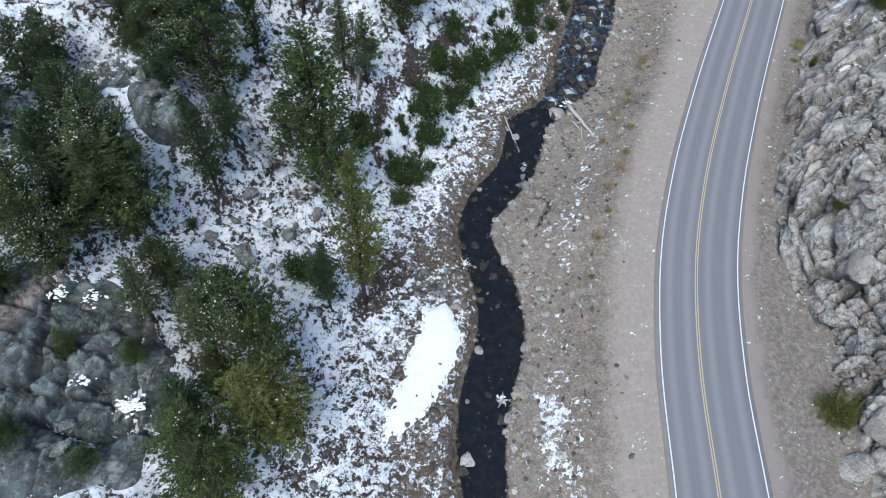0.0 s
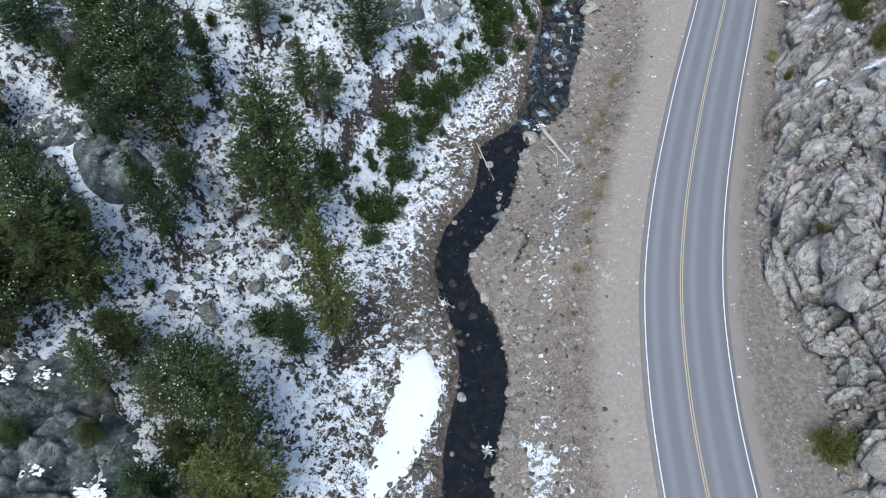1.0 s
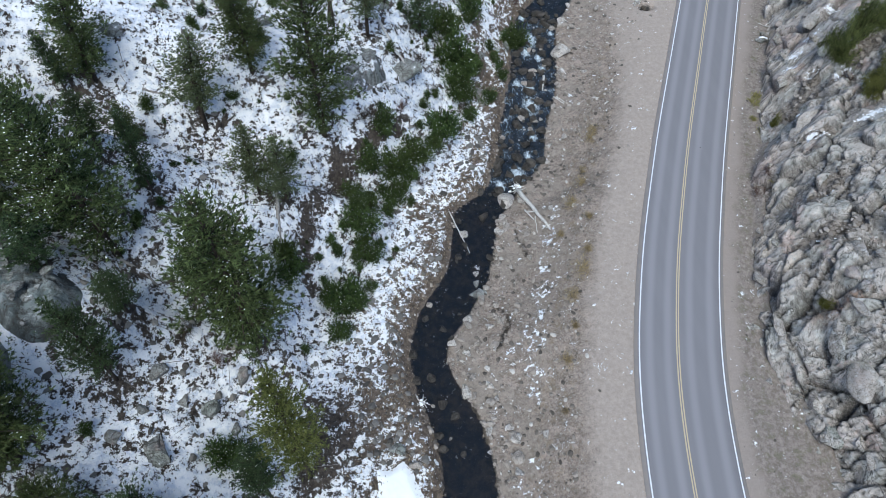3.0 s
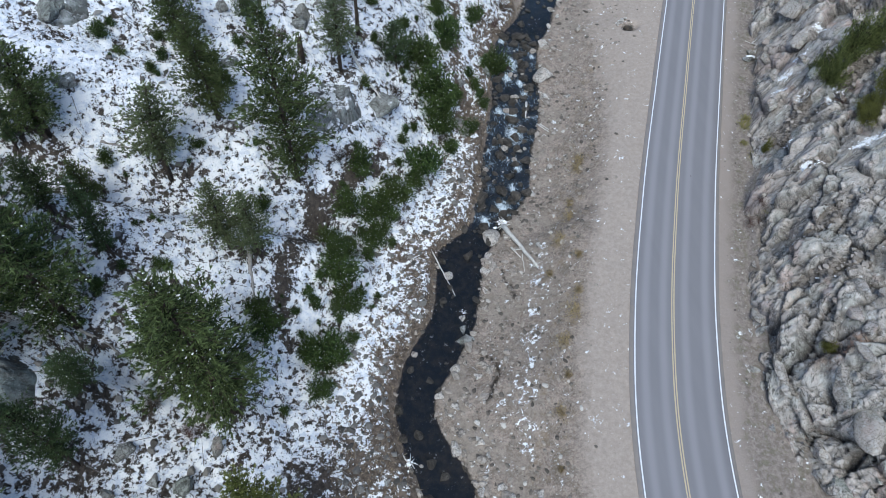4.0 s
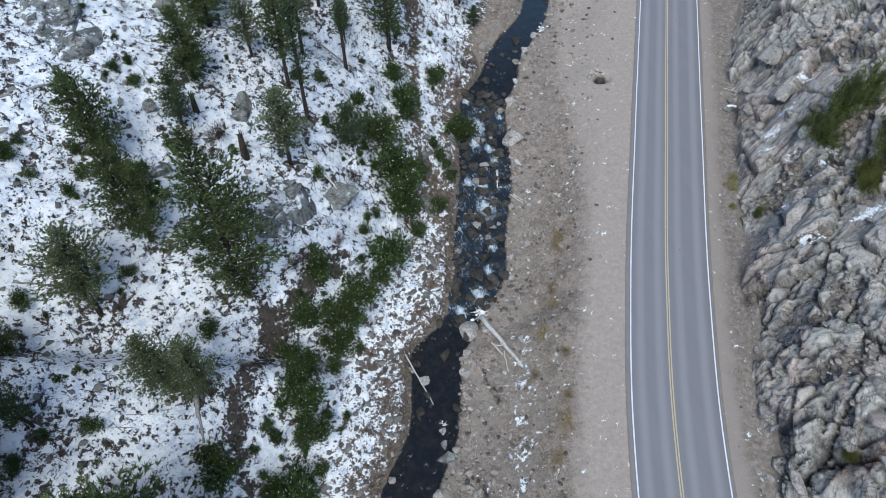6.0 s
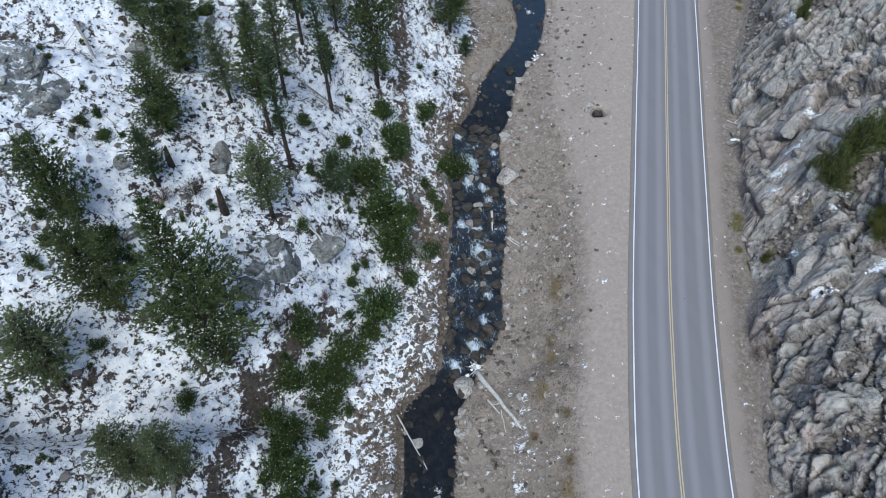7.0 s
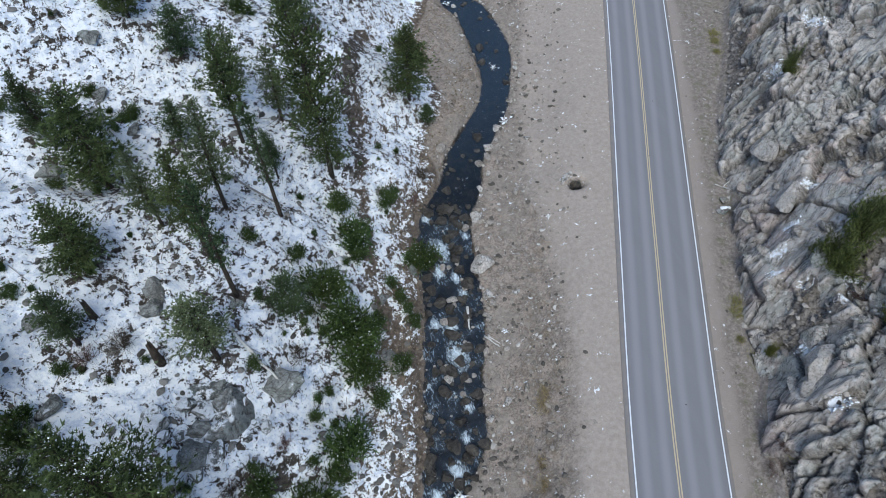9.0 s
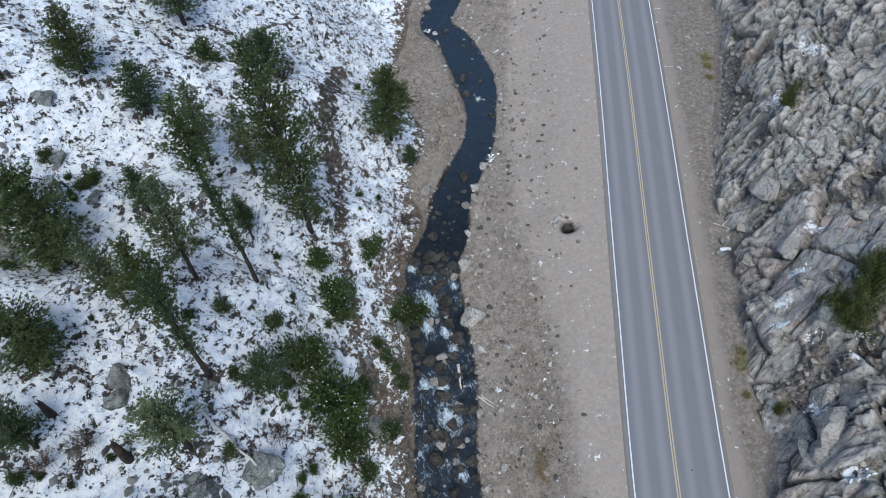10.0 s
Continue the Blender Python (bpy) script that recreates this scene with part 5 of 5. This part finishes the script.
log("fallen_trunk", (5.7, 79.5), (12.1, 75.2), 0.09, GREYWOOD, "long thin fallen trunk on the snowy slope", 0.1, 4, 17)
log("fallen_trunk", (17.4, 83.6), (20.2, 80.6), 0.10, GREYWOOD, "thin fallen trunk across the trail", 0.1, 3, 16)
root_tangle(16.4, 51.3, 0.85, ground_at(16.4, 51.3) + 0.35, 11, 21, "bleached root tangle with snow at the pool's inlet")
root_tangle(5.9, 14.6, 0.75, float(creek_z(14.6)) + 0.1, 12, 22, "bleached root tangle with snow in the creek")
root_tangle(3.3, 28.9, 0.75, ground_at(3.3, 28.9) + 0.1, 10, 23, "snowy driftwood tangle on the creek bank")
root_tangle(10.4, 42.0, 0.32, float(creek_z(42.0)) + 0.05, 5, 24, "small driftwood tangle at the water's edge")
root_tangle(34.6, 87.3, 0.75, ground_at(34.6, 87.3) + 0.15, 9, 25, "snow-covered driftwood on the gravel bank")
root_tangle(36.9, 96.5, 0.6, ground_at(38.8, 97.0) + 0.15, 8, 26, "snow-covered driftwood at the water's edge")
root_tangle(35.6, 109.6, 0.6, ground_at(35.0, 109.8) + 0.2, 8, 27, "snow-covered driftwood in the upper pool")


def stump(x, y, tall, r, seed, label):
    gen = np.random.default_rng(seed)
    root = thing("tree_stump", label, "stump", place=Matrix.Translation((x, y, ground_at(x, y))))
    part("stem", mesh_of("stem", *tube([(0, 0, -0.3), (0.05, 0, tall * 0.5), (0.1, 0.05, tall)], [r * 1.3, r, r * 0.7], 9), BARK, True), root)
    for k in range(4):
        a = k * 1.6
        part("splinter", mesh_of("splinter", *tube([(0.1 + 0.5 * r * math.cos(a), 0.5 * r * math.sin(a), tall - 0.1), (0.12 + 0.6 * r * math.cos(a), 0.6 * r * math.sin(a), tall + gen.uniform(0.2, 0.6))], [r * 0.3, 0.02], 4), BARK), root)


stump(-1.5, 63.8, 2.4, 0.28, 41, "reddish-brown broken tree stump on the snowy slope")
stump(-4.6, 66.9, 1.6, 0.22, 42, "dark broken tree stump on the snowy slope")

# ---- snow bank by the creek ----
bank = [(-0.9, 23.2), (1.3, 23.8), (2.7, 21.0), (1.8, 17.4), (-0.1, 13.7), (-2.4, 11.2), (-4.3, 10.4), (-3.5, 14.6), (-1.7, 19.2)]
bx, by = np.meshgrid(np.arange(-6, 4.5, 0.1), np.arange(8.5, 25.5, 0.1))
inside, angle_sum = near_line(bx, by, bank + bank[:1]), np.zeros(bx.shape)
for (ax, ay), (cx2, cy2) in zip(bank, bank[1:] + bank[:1]):
    a1, a2 = np.arctan2(ay - by, ax - bx), np.arctan2(cy2 - by, cx2 - bx)
    angle_sum += (a2 - a1 + np.pi) % (2 * np.pi) - np.pi
depth = np.where(np.abs(angle_sum) > np.pi, inside, -inside) + 0.35 * fractal(bx, by, 1.1, 131, 4)
bz = ground_z(bx, by, False) + 0.24 * smooth(-0.05, 0.9, depth) - 0.25 * smooth(0.05, -0.3, depth) + 0.03 * fractal(bx, by, 1.5, 133, 3)
tagged(sheet("snow_bank", bx, by, bz, SNOW), "smooth bright snow bank on the flat beside the creek", "snow")


# ---- loose stones and brush ----
def stone_material():
    g = Nodes("loose_stones")
    k = g.chance(True)
    color = g.mix(g.ramp(k, 0.0, 0.8), (0.07, 0.062, 0.054), (0.36, 0.315, 0.272))
    color = g.mix(g.ramp(k, 0.92, 0.95), color, (0.60, 0.57, 0.53))
    return g.finish(g.mix(g.math("MULTIPLY", g.noise(9.0, 5), 0.4), color, (0.16, 0.14, 0.12)), 0.9)


def speck_material(name, a, b):
    g = Nodes(name)
    return g.finish(g.mix(g.chance(True), a, b), 0.9)


STONES = stone_material()
TALUS = speck_material("talus_stones", (0.09, 0.078, 0.067), (0.40, 0.36, 0.325))
DARK_STONES = speck_material("dark_hill_stones", (0.06, 0.056, 0.052), (0.23, 0.22, 0.205))
BRUSH = speck_material("dry_brush", (0.025, 0.02, 0.016), (0.10, 0.078, 0.058))
REDBRUSH = speck_material("reddish_bare_twigs", (0.075, 0.045, 0.04), (0.17, 0.115, 0.10))
BANK_STRAW = speck_material("bank_straw", (0.12, 0.088, 0.058), (0.36, 0.29, 0.20))
rng = np.random.default_rng(77)


def pebbles(name, xs, ys, zs, sizes, material, label, category="stones"):
    """Many small uneven stones as one object."""
    n = len(xs)
    ball = np.array([(1, 0, 0), (0.5, 0.87, 0.1), (-0.5, 0.87, -0.1), (-1, 0, 0), (-0.5, -0.87, 0.1), (0.5, -0.87, -0.1), (0.3, 0.25, 0.75), (-0.35, 0.1, 0.8), (0.05, -0.4, 0.7)])
    a = rng.uniform(0, 6.28, n)
    shape = ball[None] * rng.uniform(0.65, 1.2, (n, 9, 1)) * np.stack([rng.uniform(0.8, 1.4, n), rng.uniform(0.7, 1.1, n), rng.uniform(0.45, 0.9, n)], -1)[:, None]
    x = shape[..., 0] * np.cos(a)[:, None] - shape[..., 1] * np.sin(a)[:, None]
    y = shape[..., 0] * np.sin(a)[:, None] + shape[..., 1] * np.cos(a)[:, None]
    verts = np.stack([x, y, shape[..., 2]], -1) * sizes[:, None, None] + np.stack([xs, ys, zs], -1)[:, None]
    tri = np.array([(0, 1, 6), (1, 2, 6), (2, 7, 6), (2, 3, 7), (3, 4, 7), (4, 8, 7), (4, 5, 8), (5, 0, 8), (0, 6, 8), (6, 7, 8)])
    faces = (np.arange(n)[:, None, None] * 9 + tri[None]).reshape(-1, 3)
    return tagged(new(name, mesh_of(name, verts.reshape(-1, 3), faces, material)), label, category, kind="stuff")


def scatter(n, x0, x1, y0, y1):
    return rng.uniform(x0, x1, n), rng.uniform(y0, y1, n)


def sizes_of(n, low, high, power=2.5):
    return low + (high - low) * rng.random(n) ** power


x, y = scatter(110000, 0, 62, -2, 122)
u, v = places(x, y)
keep = (v - creek_half(y) > 0.1) & (u < -6.0) & (rng.random(len(x)) < np.where(u < -8.5, np.where(y > 68, 0.25, 0.75), 0.07)) & (fractal(x, y, 4.0, 141, 3) + 0.25 > rng.uniform(-0.5, 0.5, len(x)))
x, y = x[keep], y[keep]
pebbles("gravel_stones", x, y, ground_z(x, y), sizes_of(len(x), 0.03, 0.27, 5.0), STONES, "loose grey and tan gravel stones between road and creek")
x, y = scatter(12000, 0, 62, -2, 122)
u, v = places(x, y)
keep = (v - creek_half(y) > 0.3) & (u < -9.0) & (rng.random(len(x)) < 0.75)
x, y = x[keep], y[keep]
pebbles("larger_gravel_stones", x, y, ground_z(x, y) - 0.02, sizes_of(len(x), 0.07, 0.36, 3.4), STONES, "scattered larger grey stones on the gravel bank")
x, y = scatter(26000, -5, 45, -2, 120)
u, v = places(x, y)
gap = np.abs(v) - creek_half(y)
keep = (gap > -0.15) & (gap < 0.9) & (fractal(x, y, 2.5, 143, 2) > rng.uniform(-0.6, 0.4, len(x)))
x, y = x[keep], y[keep]
pebbles("bank_cobbles", x, y, ground_z(x, y), sizes_of(len(x), 0.05, 0.30, 3.0), STONES, "wet and dry cobbles along the creek banks")
x, y = scatter(24000, -40, 20, 0, 120)
u, v = places(x, y)
e = -v - creek_half(y)
keep = (e > 1.0) & (e < 6) & (y < 60) | (e > 1.0) & (rng.random(len(x)) < 0.28)
x, y = x[keep], y[keep]
pebbles("slope_stones", x, y, ground_z(x, y), sizes_of(len(x), 0.06, 0.40, 3.0), DARK_STONES, "dark stones poking through the snow on the slope")
x, y = scatter(9000, 20, 70, 0, 120)
u, v = places(x, y)
keep = (u > 4.2) & (u < cliff_foot(y) + 0.3) & (rng.random(len(x)) < smooth(3.5, 7.5, u))
x, y = x[keep], y[keep]
pebbles("shoulder_stones", x, y, ground_z(x, y), sizes_of(len(x), 0.03, 0.16, 3.0), STONES, "small fallen stones at the foot of the cliff")

# creek rocks, each one a thing
made = 0
while made < 300:
    y0 = rng.uniform(50, 79) if made < 215 else rng.uniform(8, 112)
    half = float(creek_half(y0))
    off = rng.uniform(-1, 1) * half * 1.05
    slope0 = float(creek_x(y0 + 1) - creek_x(y0 - 1)) / 2
    nrm = math.sqrt(1 + slope0**2)
    x0, yy = float(creek_x(y0)) + off / nrm, y0 - off * slope0 / nrm
    if min(math.hypot(x0 - fx, yy - fy) for fx, fy, fr in FALLS) < 0.5:
        continue
    r = 0.15 + 0.50 * rng.random() ** 2.2
    dry = made % 9 == 0
    boulder("creek_rock", round_meshes if dry else wet_meshes, made, x0, yy, r * 1.15, r * 0.9, r * 0.8, float(creek_z(yy)) - 0.06 + 0.16 * r, "brown-grey rock half out of the creek" if dry else "dark wet rock standing in the creek", "rocks in the creek")
    made += 1

# smaller boulders along the gravel side of the creek
for k in range(230):
    y0 = rng.uniform(8, 50) if k < 150 else rng.uniform(50, 112)
    off = float(creek_half(y0)) + 0.25 + 4.5 * rng.random() ** 2.0
    slope0 = float(creek_x(y0 + 1) - creek_x(y0 - 1)) / 2
    nrm = math.sqrt(1 + slope0**2)
    x0, yy = float(creek_x(y0)) + off / nrm, y0 - off * slope0 / nrm
    r = 0.16 + 0.42 * rng.random() ** 2.0
    boulder("boulder", pale_meshes if k % 3 == 0 else round_meshes, k, x0, yy, r * 1.15, r * 0.95, r * 0.75, ground_at(x0, yy) + 0.2 * r, "small rounded tan boulder on the gravel bank", "boulders along the creek")

# brush and litter on the slope
x, y = scatter(42000, -45, 30, 0, 122)
u, v = places(x, y)
e = -v - creek_half(y)
keep = (e > 2.0) & (fractal(x, y, 3.0, 151, 3) + 0.1 > rng.uniform(-0.35, 0.6, len(x)))
x, y = x[keep][:19000], y[keep][:19000]
spots = np.stack([x, y, ground_z(x, y) + 0.05], -1)
outs = np.stack([rng.normal(0, 1, len(x)), rng.normal(0, 1, len(x)), 0.2 + 0 * x], -1)
tagged(new("ground_brush", mesh_of("ground_brush", *sprays(spots, outs, 0.24, 3, rng, 0.1, 0.16), BRUSH)), "dry brown brush and litter poking through the snow", "brush", kind="stuff")
x, y = scatter(60000, -12, 45, 6, 112)
u, v = places(x, y)
e = -v - creek_half(y)
keep = (e > 0.15) & (e < 1.2 + 0.6 * terrace(y)) & (fractal(x, y, 2.0, 153, 3) > rng.uniform(-0.5, 0.5, len(x)))
x, y = x[keep][:9000], y[keep][:9000]
outs = np.stack([rng.normal(0, 1, len(x)), rng.normal(0, 1, len(x)), 0.5 + 0 * x], -1)
tagged(new("bank_grass", mesh_of("bank_grass", *sprays(np.stack([x, y, ground_z(x, y) + 0.05], -1), outs, 0.26, 3, rng, 0.1, 0.13), BANK_STRAW)), "flattened tan grass and litter on the creek bank", "grass", kind="stuff")
sticks = []
x, y = scatter(900, -40, 22, 4, 115)
u, v = places(x, y)
for px, py, pe in zip(x, y, -v - creek_half(y)):
    if pe > 2.5:
        a, long = rng.uniform(0, 6.28), rng.uniform(0.5, 2.2)
        qx, qy = px + math.cos(a) * long, py + math.sin(a) * long
        sticks.append(tube([(px, py, ground_at(px, py) + 0.04), (qx, qy, ground_at(qx, qy) + 0.08)], [0.035, 0.012], 3))
tagged(new("fallen_sticks", mesh_of("fallen_sticks", *joined(sticks), GREYWOOD)), "thin fallen sticks scattered on the snow", "sticks", kind="stuff")

# ---- bare bushes and dry grass ----
bare = [(bare_shrub(51, 1.5, 1.2, BRUSH, "leafless brown bush on the snowy slope"), 1.5, 1.2), (bare_shrub(52, 1.5, 1.2, REDBRUSH, "leafless reddish bush on the snowy slope"), 1.5, 1.2)]
plant(bare, [(-3.4, 64.9, 1.4, 1.5), (-5.5, 64.2, 1.2, 1.2), (16.0, 94.5, 2.6, 1.6), (18.4, 80.0, 1.2, 1.0), (23.2, 82.0, 1.4, 1.2), (21.6, 79.5, 1.2, 1.0), (7.2, 64.0, 1.2, 1.0), (-12.5, 31.5, 1.2, 1.3), (-14.5, 33.0, 1.2, 1.1), (4.6, 57.6, 1.2, 1.1), (0.8, 55.2, 1.2, 1.2), (6.0, 51.8, 1.1, 0.9), (12.0, 62.0, 1.1, 0.9)], "bare bushes on the slope")


def tussock(seed, wide, tall, material, label):
    gen = np.random.default_rng(seed)
    root = thing("grass_clump", label, "grass")
    n = 260
    spots = gen.normal(0, 0.4 * wide, (n, 3)) * np.array([1, 1, 0]) + np.array([0, 0, 0.05])
    outs = np.concatenate([spots[:, :2] / wide, 0.5 + gen.random((n, 1))], 1)
    stuff(part("grass", mesh_of("grass", *sprays(spots, outs, 0.6 * tall, 3, gen, 0.0, 0.035), material), root))
    return root


dry = [(tussock(61, 1.0, 0.6, DRYGRASS, "clump of dry tan grass on gravel"), 1.0, 1.0), (tussock(62, 1.0, 0.6, DRYGRASS, "clump of dry tan grass on gravel"), 1.0, 1.0)]
green = [(tussock(63, 1.0, 0.6, STRAW, "clump of yellow-green grass at the road's edge"), 1.0, 1.0)]
plant(dry, [(16.1, 29.9, 1, 0.8), (19.9, 38.5, 1, 1.3), (20.7, 40.6, 1, 0.8), (21.0, 46.9, 1, 0.9), (25.4, 55.7, 1, 1.3), (26.0, 56.6, 1, 0.8), (14.8, 25.6, 1, 0.5), (18.2, 36.0, 1, 0.8), (19.0, 43.5, 1, 0.7), (22.8, 49.6, 1, 0.7), (17.4, 32.8, 1, 0.6), (23.4, 51.4, 1, 0.6), (21.8, 44.4, 1, 0.7)], "dry grass clumps")
plant(green, [(43.6, 53.1, 1, 0.8), (43.1, 55.0, 1, 0.6), (44.4, 57.4, 1, 1.2), (62.4, 89.8, 1, 0.9), (63.0, 91.0, 1, 1.1), (45.0, 58.4, 1, 0.8), (40.2, 45.0, 1, 0.6), (61.6, 88.0, 1, 0.7)], "grass clumps below the cliff")

# ---- on the cliff ----
slab_meshes = [rock_mesh("rock_slab", 290 + k, CLIFF_BLOCK, 12, 0.07, 4) for k in range(5)]
cliff_x, cliff_y, cliff_h = cx.ravel(), cyy.ravel(), cz.ravel()
cliff_rock = outcrop.ravel()


def cliff_at(px, py):
    return float(cliff_h[np.argmin((cliff_x - px) ** 2 + (cliff_y - py) ** 2)])


OLIVE = "olive-green juniper growing out of the cliff"
junipers = [(shrub(71, 3.0, 2.4, OLIVE_NEEDLES, OLIVE, 0.01, "cliff_juniper", 56, 0.21, 0.065), 2.8, 2.1), (shrub(72, 3.0, 2.4, CLIFF_NEEDLES, OLIVE, 0.01, "cliff_juniper", 56, 0.21, 0.065), 2.8, 2.1)]
plant(junipers, [(32.5, 12.0, 2.8, 1.9), (49.6, 55.6, 3.6, 1.9), (49.6, 49.9, 3.0, 1.6), (51.2, 56.9, 3.4, 1.9), (48.6, 48.7, 1.9, 1.2), (52.8, 57.0, 3.0, 1.8), (51.3, 50.7, 3.0, 1.9), (49.2, 57.3, 2.2, 1.3), (37.0, 29.9, 0.9, 0.8), (58.6, 75.6, 2.2, 1.0), (44.0, 52.8, 1.8, 0.6), (52.6, 52.4, 2.6, 1.6)], "junipers on the cliff", on=cliff_at)
red = [(bare_shrub(73, 1.2, 1.2, REDBRUSH, "reddish leafless bush at the foot of the cliff"), 1.2, 1.2)]
plant(red, [(39.2, 44.6, 1.0, 1.2), (39.8, 45.6, 1.0, 0.9), (50.0, 52.9, 1.4, 1.6)], "bare bushes on the cliff", on=cliff_at)
order = rng.permutation(len(cliff_x))
placed, blocks_made = [], 0
for k in order:
    px, py, ph = cliff_x[k], cliff_y[k], cliff_h[k]
    if not (8 < py < 100) or float(cliff_rock[k]) < (0.05 if rng.random() < 0.3 else 0.5) or any((px - qx) ** 2 + (py - qy) ** 2 < (0.75 * (qr + 0.4)) ** 2 for qx, qy, qr in placed):
        continue
    if places(np.array([px]), np.array([py]))[0][0] > cliff_foot(py) + 15:
        continue
    r = 0.22 + 0.7 * rng.random() ** 2.4
    placed.append((px, py, r))
    ob = new("rock_block", block_meshes[blocks_made % len(block_meshes)])
    ob.parent = cliff
    ob.matrix_world = Matrix.Translation((px, py, ph - 0.1 * r)) @ Matrix.Rotation((1.0 if py < 40 else 0.5) + rng.normal(0, 0.45), 4, "Z") @ Matrix.Rotation(rng.normal(0.35, 0.3), 4, "Y") @ Matrix.Diagonal((1.5 * r, 0.8 * r, 0.6 * r, 1))
    blocks_made += 1
    if blocks_made >= 290:
        break
# the large slabs that stand out of the wall: x, y, half length, half width, half height, turn off the road's line
SLABS = [(49.3, 57.4, 2.2, 0.7, 0.7, 0.6), (43.3, 43.6, 2.6, 1.2, 0.8, 0.9), (46.4, 52.2, 1.6, 1.0, 0.7, 0.8), (41.0, 37.4, 1.1, 1.0, 0.7, 0.2), (46.0, 57.5, 1.3, 1.0, 0.7, 0.4), (54.5, 70.3, 2.4, 1.7, 0.9, 0.7), (65.1, 77.4, 2.0, 1.7, 0.9, 0.3), (61.6, 74.7, 1.4, 0.9, 0.6, 0.2),
         (58.9, 69.8, 1.6, 0.7, 0.6, 0.1), (44.5, 49.9, 2.6, 1.5, 0.9, 0.8), (51.5, 63.7, 2.2, 1.0, 0.8, 0.7), (42.8, 48.4, 1.3, 0.9, 0.7, 0.5), (36.3, 26.8, 2.4, 0.8, 0.9, 0.1), (36.5, 22.8, 2.0, 1.3, 0.9, 0.1), (34.5, 23.0, 1.5, 0.8, 0.8, 0.1), (34.6, 20.3, 1.3, 1.0, 0.8, 0.3), (35.8, 17.6, 1.6, 0.9, 0.8, 0.2), (34.4, 10.4, 1.6, 1.2, 0.9, 0.2), (32.4, 7.2, 2.4, 1.5, 1.0, 1.2)]
for k, (px, py, long, wide, high, turn) in enumerate(SLABS):
    slope0 = float(road_x(py + 1) - road_x(py - 1)) / 2
    ob = new("rock_slab", slab_meshes[k % len(slab_meshes)])
    ob.parent = cliff
    ob.matrix_world = Matrix.Translation((px, py, cliff_at(px, py) - 0.1)) @ Matrix.Rotation(math.atan2(1, slope0), 4, "Z") @ Matrix.Rotation(radians(-38), 4, "X") @ Matrix.Rotation(-turn, 4, "Z") @ Matrix.Diagonal((long, wide, high, 1))
x, y = cliff_x, cliff_y
pick = rng.choice(len(x), 36000, replace=False)
pick = pick[cliff_rock[pick] < 0.75]
pebbles("talus_stones", x[pick], y[pick], cliff_h[pick] - 0.03, sizes_of(len(pick), 0.06, 0.36, 2.0), TALUS, "broken stones in the gullies of the cliff")
pick = rng.choice(len(x), 9000, replace=False)
pick = pick[((cliff_rock[pick] < 0.6) & (fractal(x[pick], y[pick], 3.5, 161, 3) > 0.22)) | (snow_spot.ravel()[pick] > 0.9)]
spotted = np.flatnonzero((snow_spot.ravel() > 0.42) & (fractal(x, y, 0.8, 163, 3) > 0.05))
pick = np.concatenate([pick, spotted[rng.random(len(spotted)) < 0.5]])
tagged(new("cliff_snow", mesh_of("cliff_snow", *lumps(np.stack([x[pick], y[pick], cliff_h[pick] + 0.04], -1), 0.10, rng), SNOW)), "small lumps of snow in the cliff's gullies", "snow", kind="stuff")

# ---- roadside bits ----
capped = boulder("snowy_rock", [rock_mesh("snowy_rock", 401, GREYROCK, 10, 0.2)], 0, 49.4, 67.5, 0.75, 0.55, 0.45, max(ground_at(49.4, 67.5), cliff_at(49.4, 67.5)) + 0.15, "small dark rock with a cap of snow beside the road", "")
cap = part("snow_cap", rock_mesh("snow_cap", 402, SNOW, 14, 0.34), capped, "white cap of fresh snow")
cap.matrix_basis = Matrix.Translation((0.05, 0.0, 0.32)) @ Matrix.Diagonal((0.82, 0.8, 0.72, 1))
for k, (ax, ay, bx2, by2) in enumerate([(50.4, 70.6, 51.0, 70.1), (51.0, 70.1, 51.2, 69.3), (51.0, 70.1, 51.7, 70.3)]):
    log("white_stick", (ax, ay), (bx2, by2), 0.07, DEADWOOD, "curved white stick on the roadside gravel", 0.05, 0, 31 + k, lambda sx, sy: max(ground_at(sx, sy), cliff_at(sx, sy)))
for k, (px, py, pr) in enumerate([(36.4, 76.2, 0.35), (36.9, 76.5, 0.28), (36.1, 75.9, 0.22), (37.3, 76.6, 0.2)]):
    boulder("rubble_rock", pale_meshes, k, px, py, 1.3 * pr, 1.2 * pr, pr, ground_at(px, py) + 0.2, "pale broken rock at the edge of a small pit", "rubble by the pit")
for k, (px, py) in enumerate([(35.6, 51.4), (45.9, 76.0), (50.2, 83.0)]):
    boulder("pebble", wet_meshes, k, px, py, 0.07, 0.06, 0.05, float(road_z(py)) + 0.05, "small dark stone lying on the asphalt", "stones on the road")
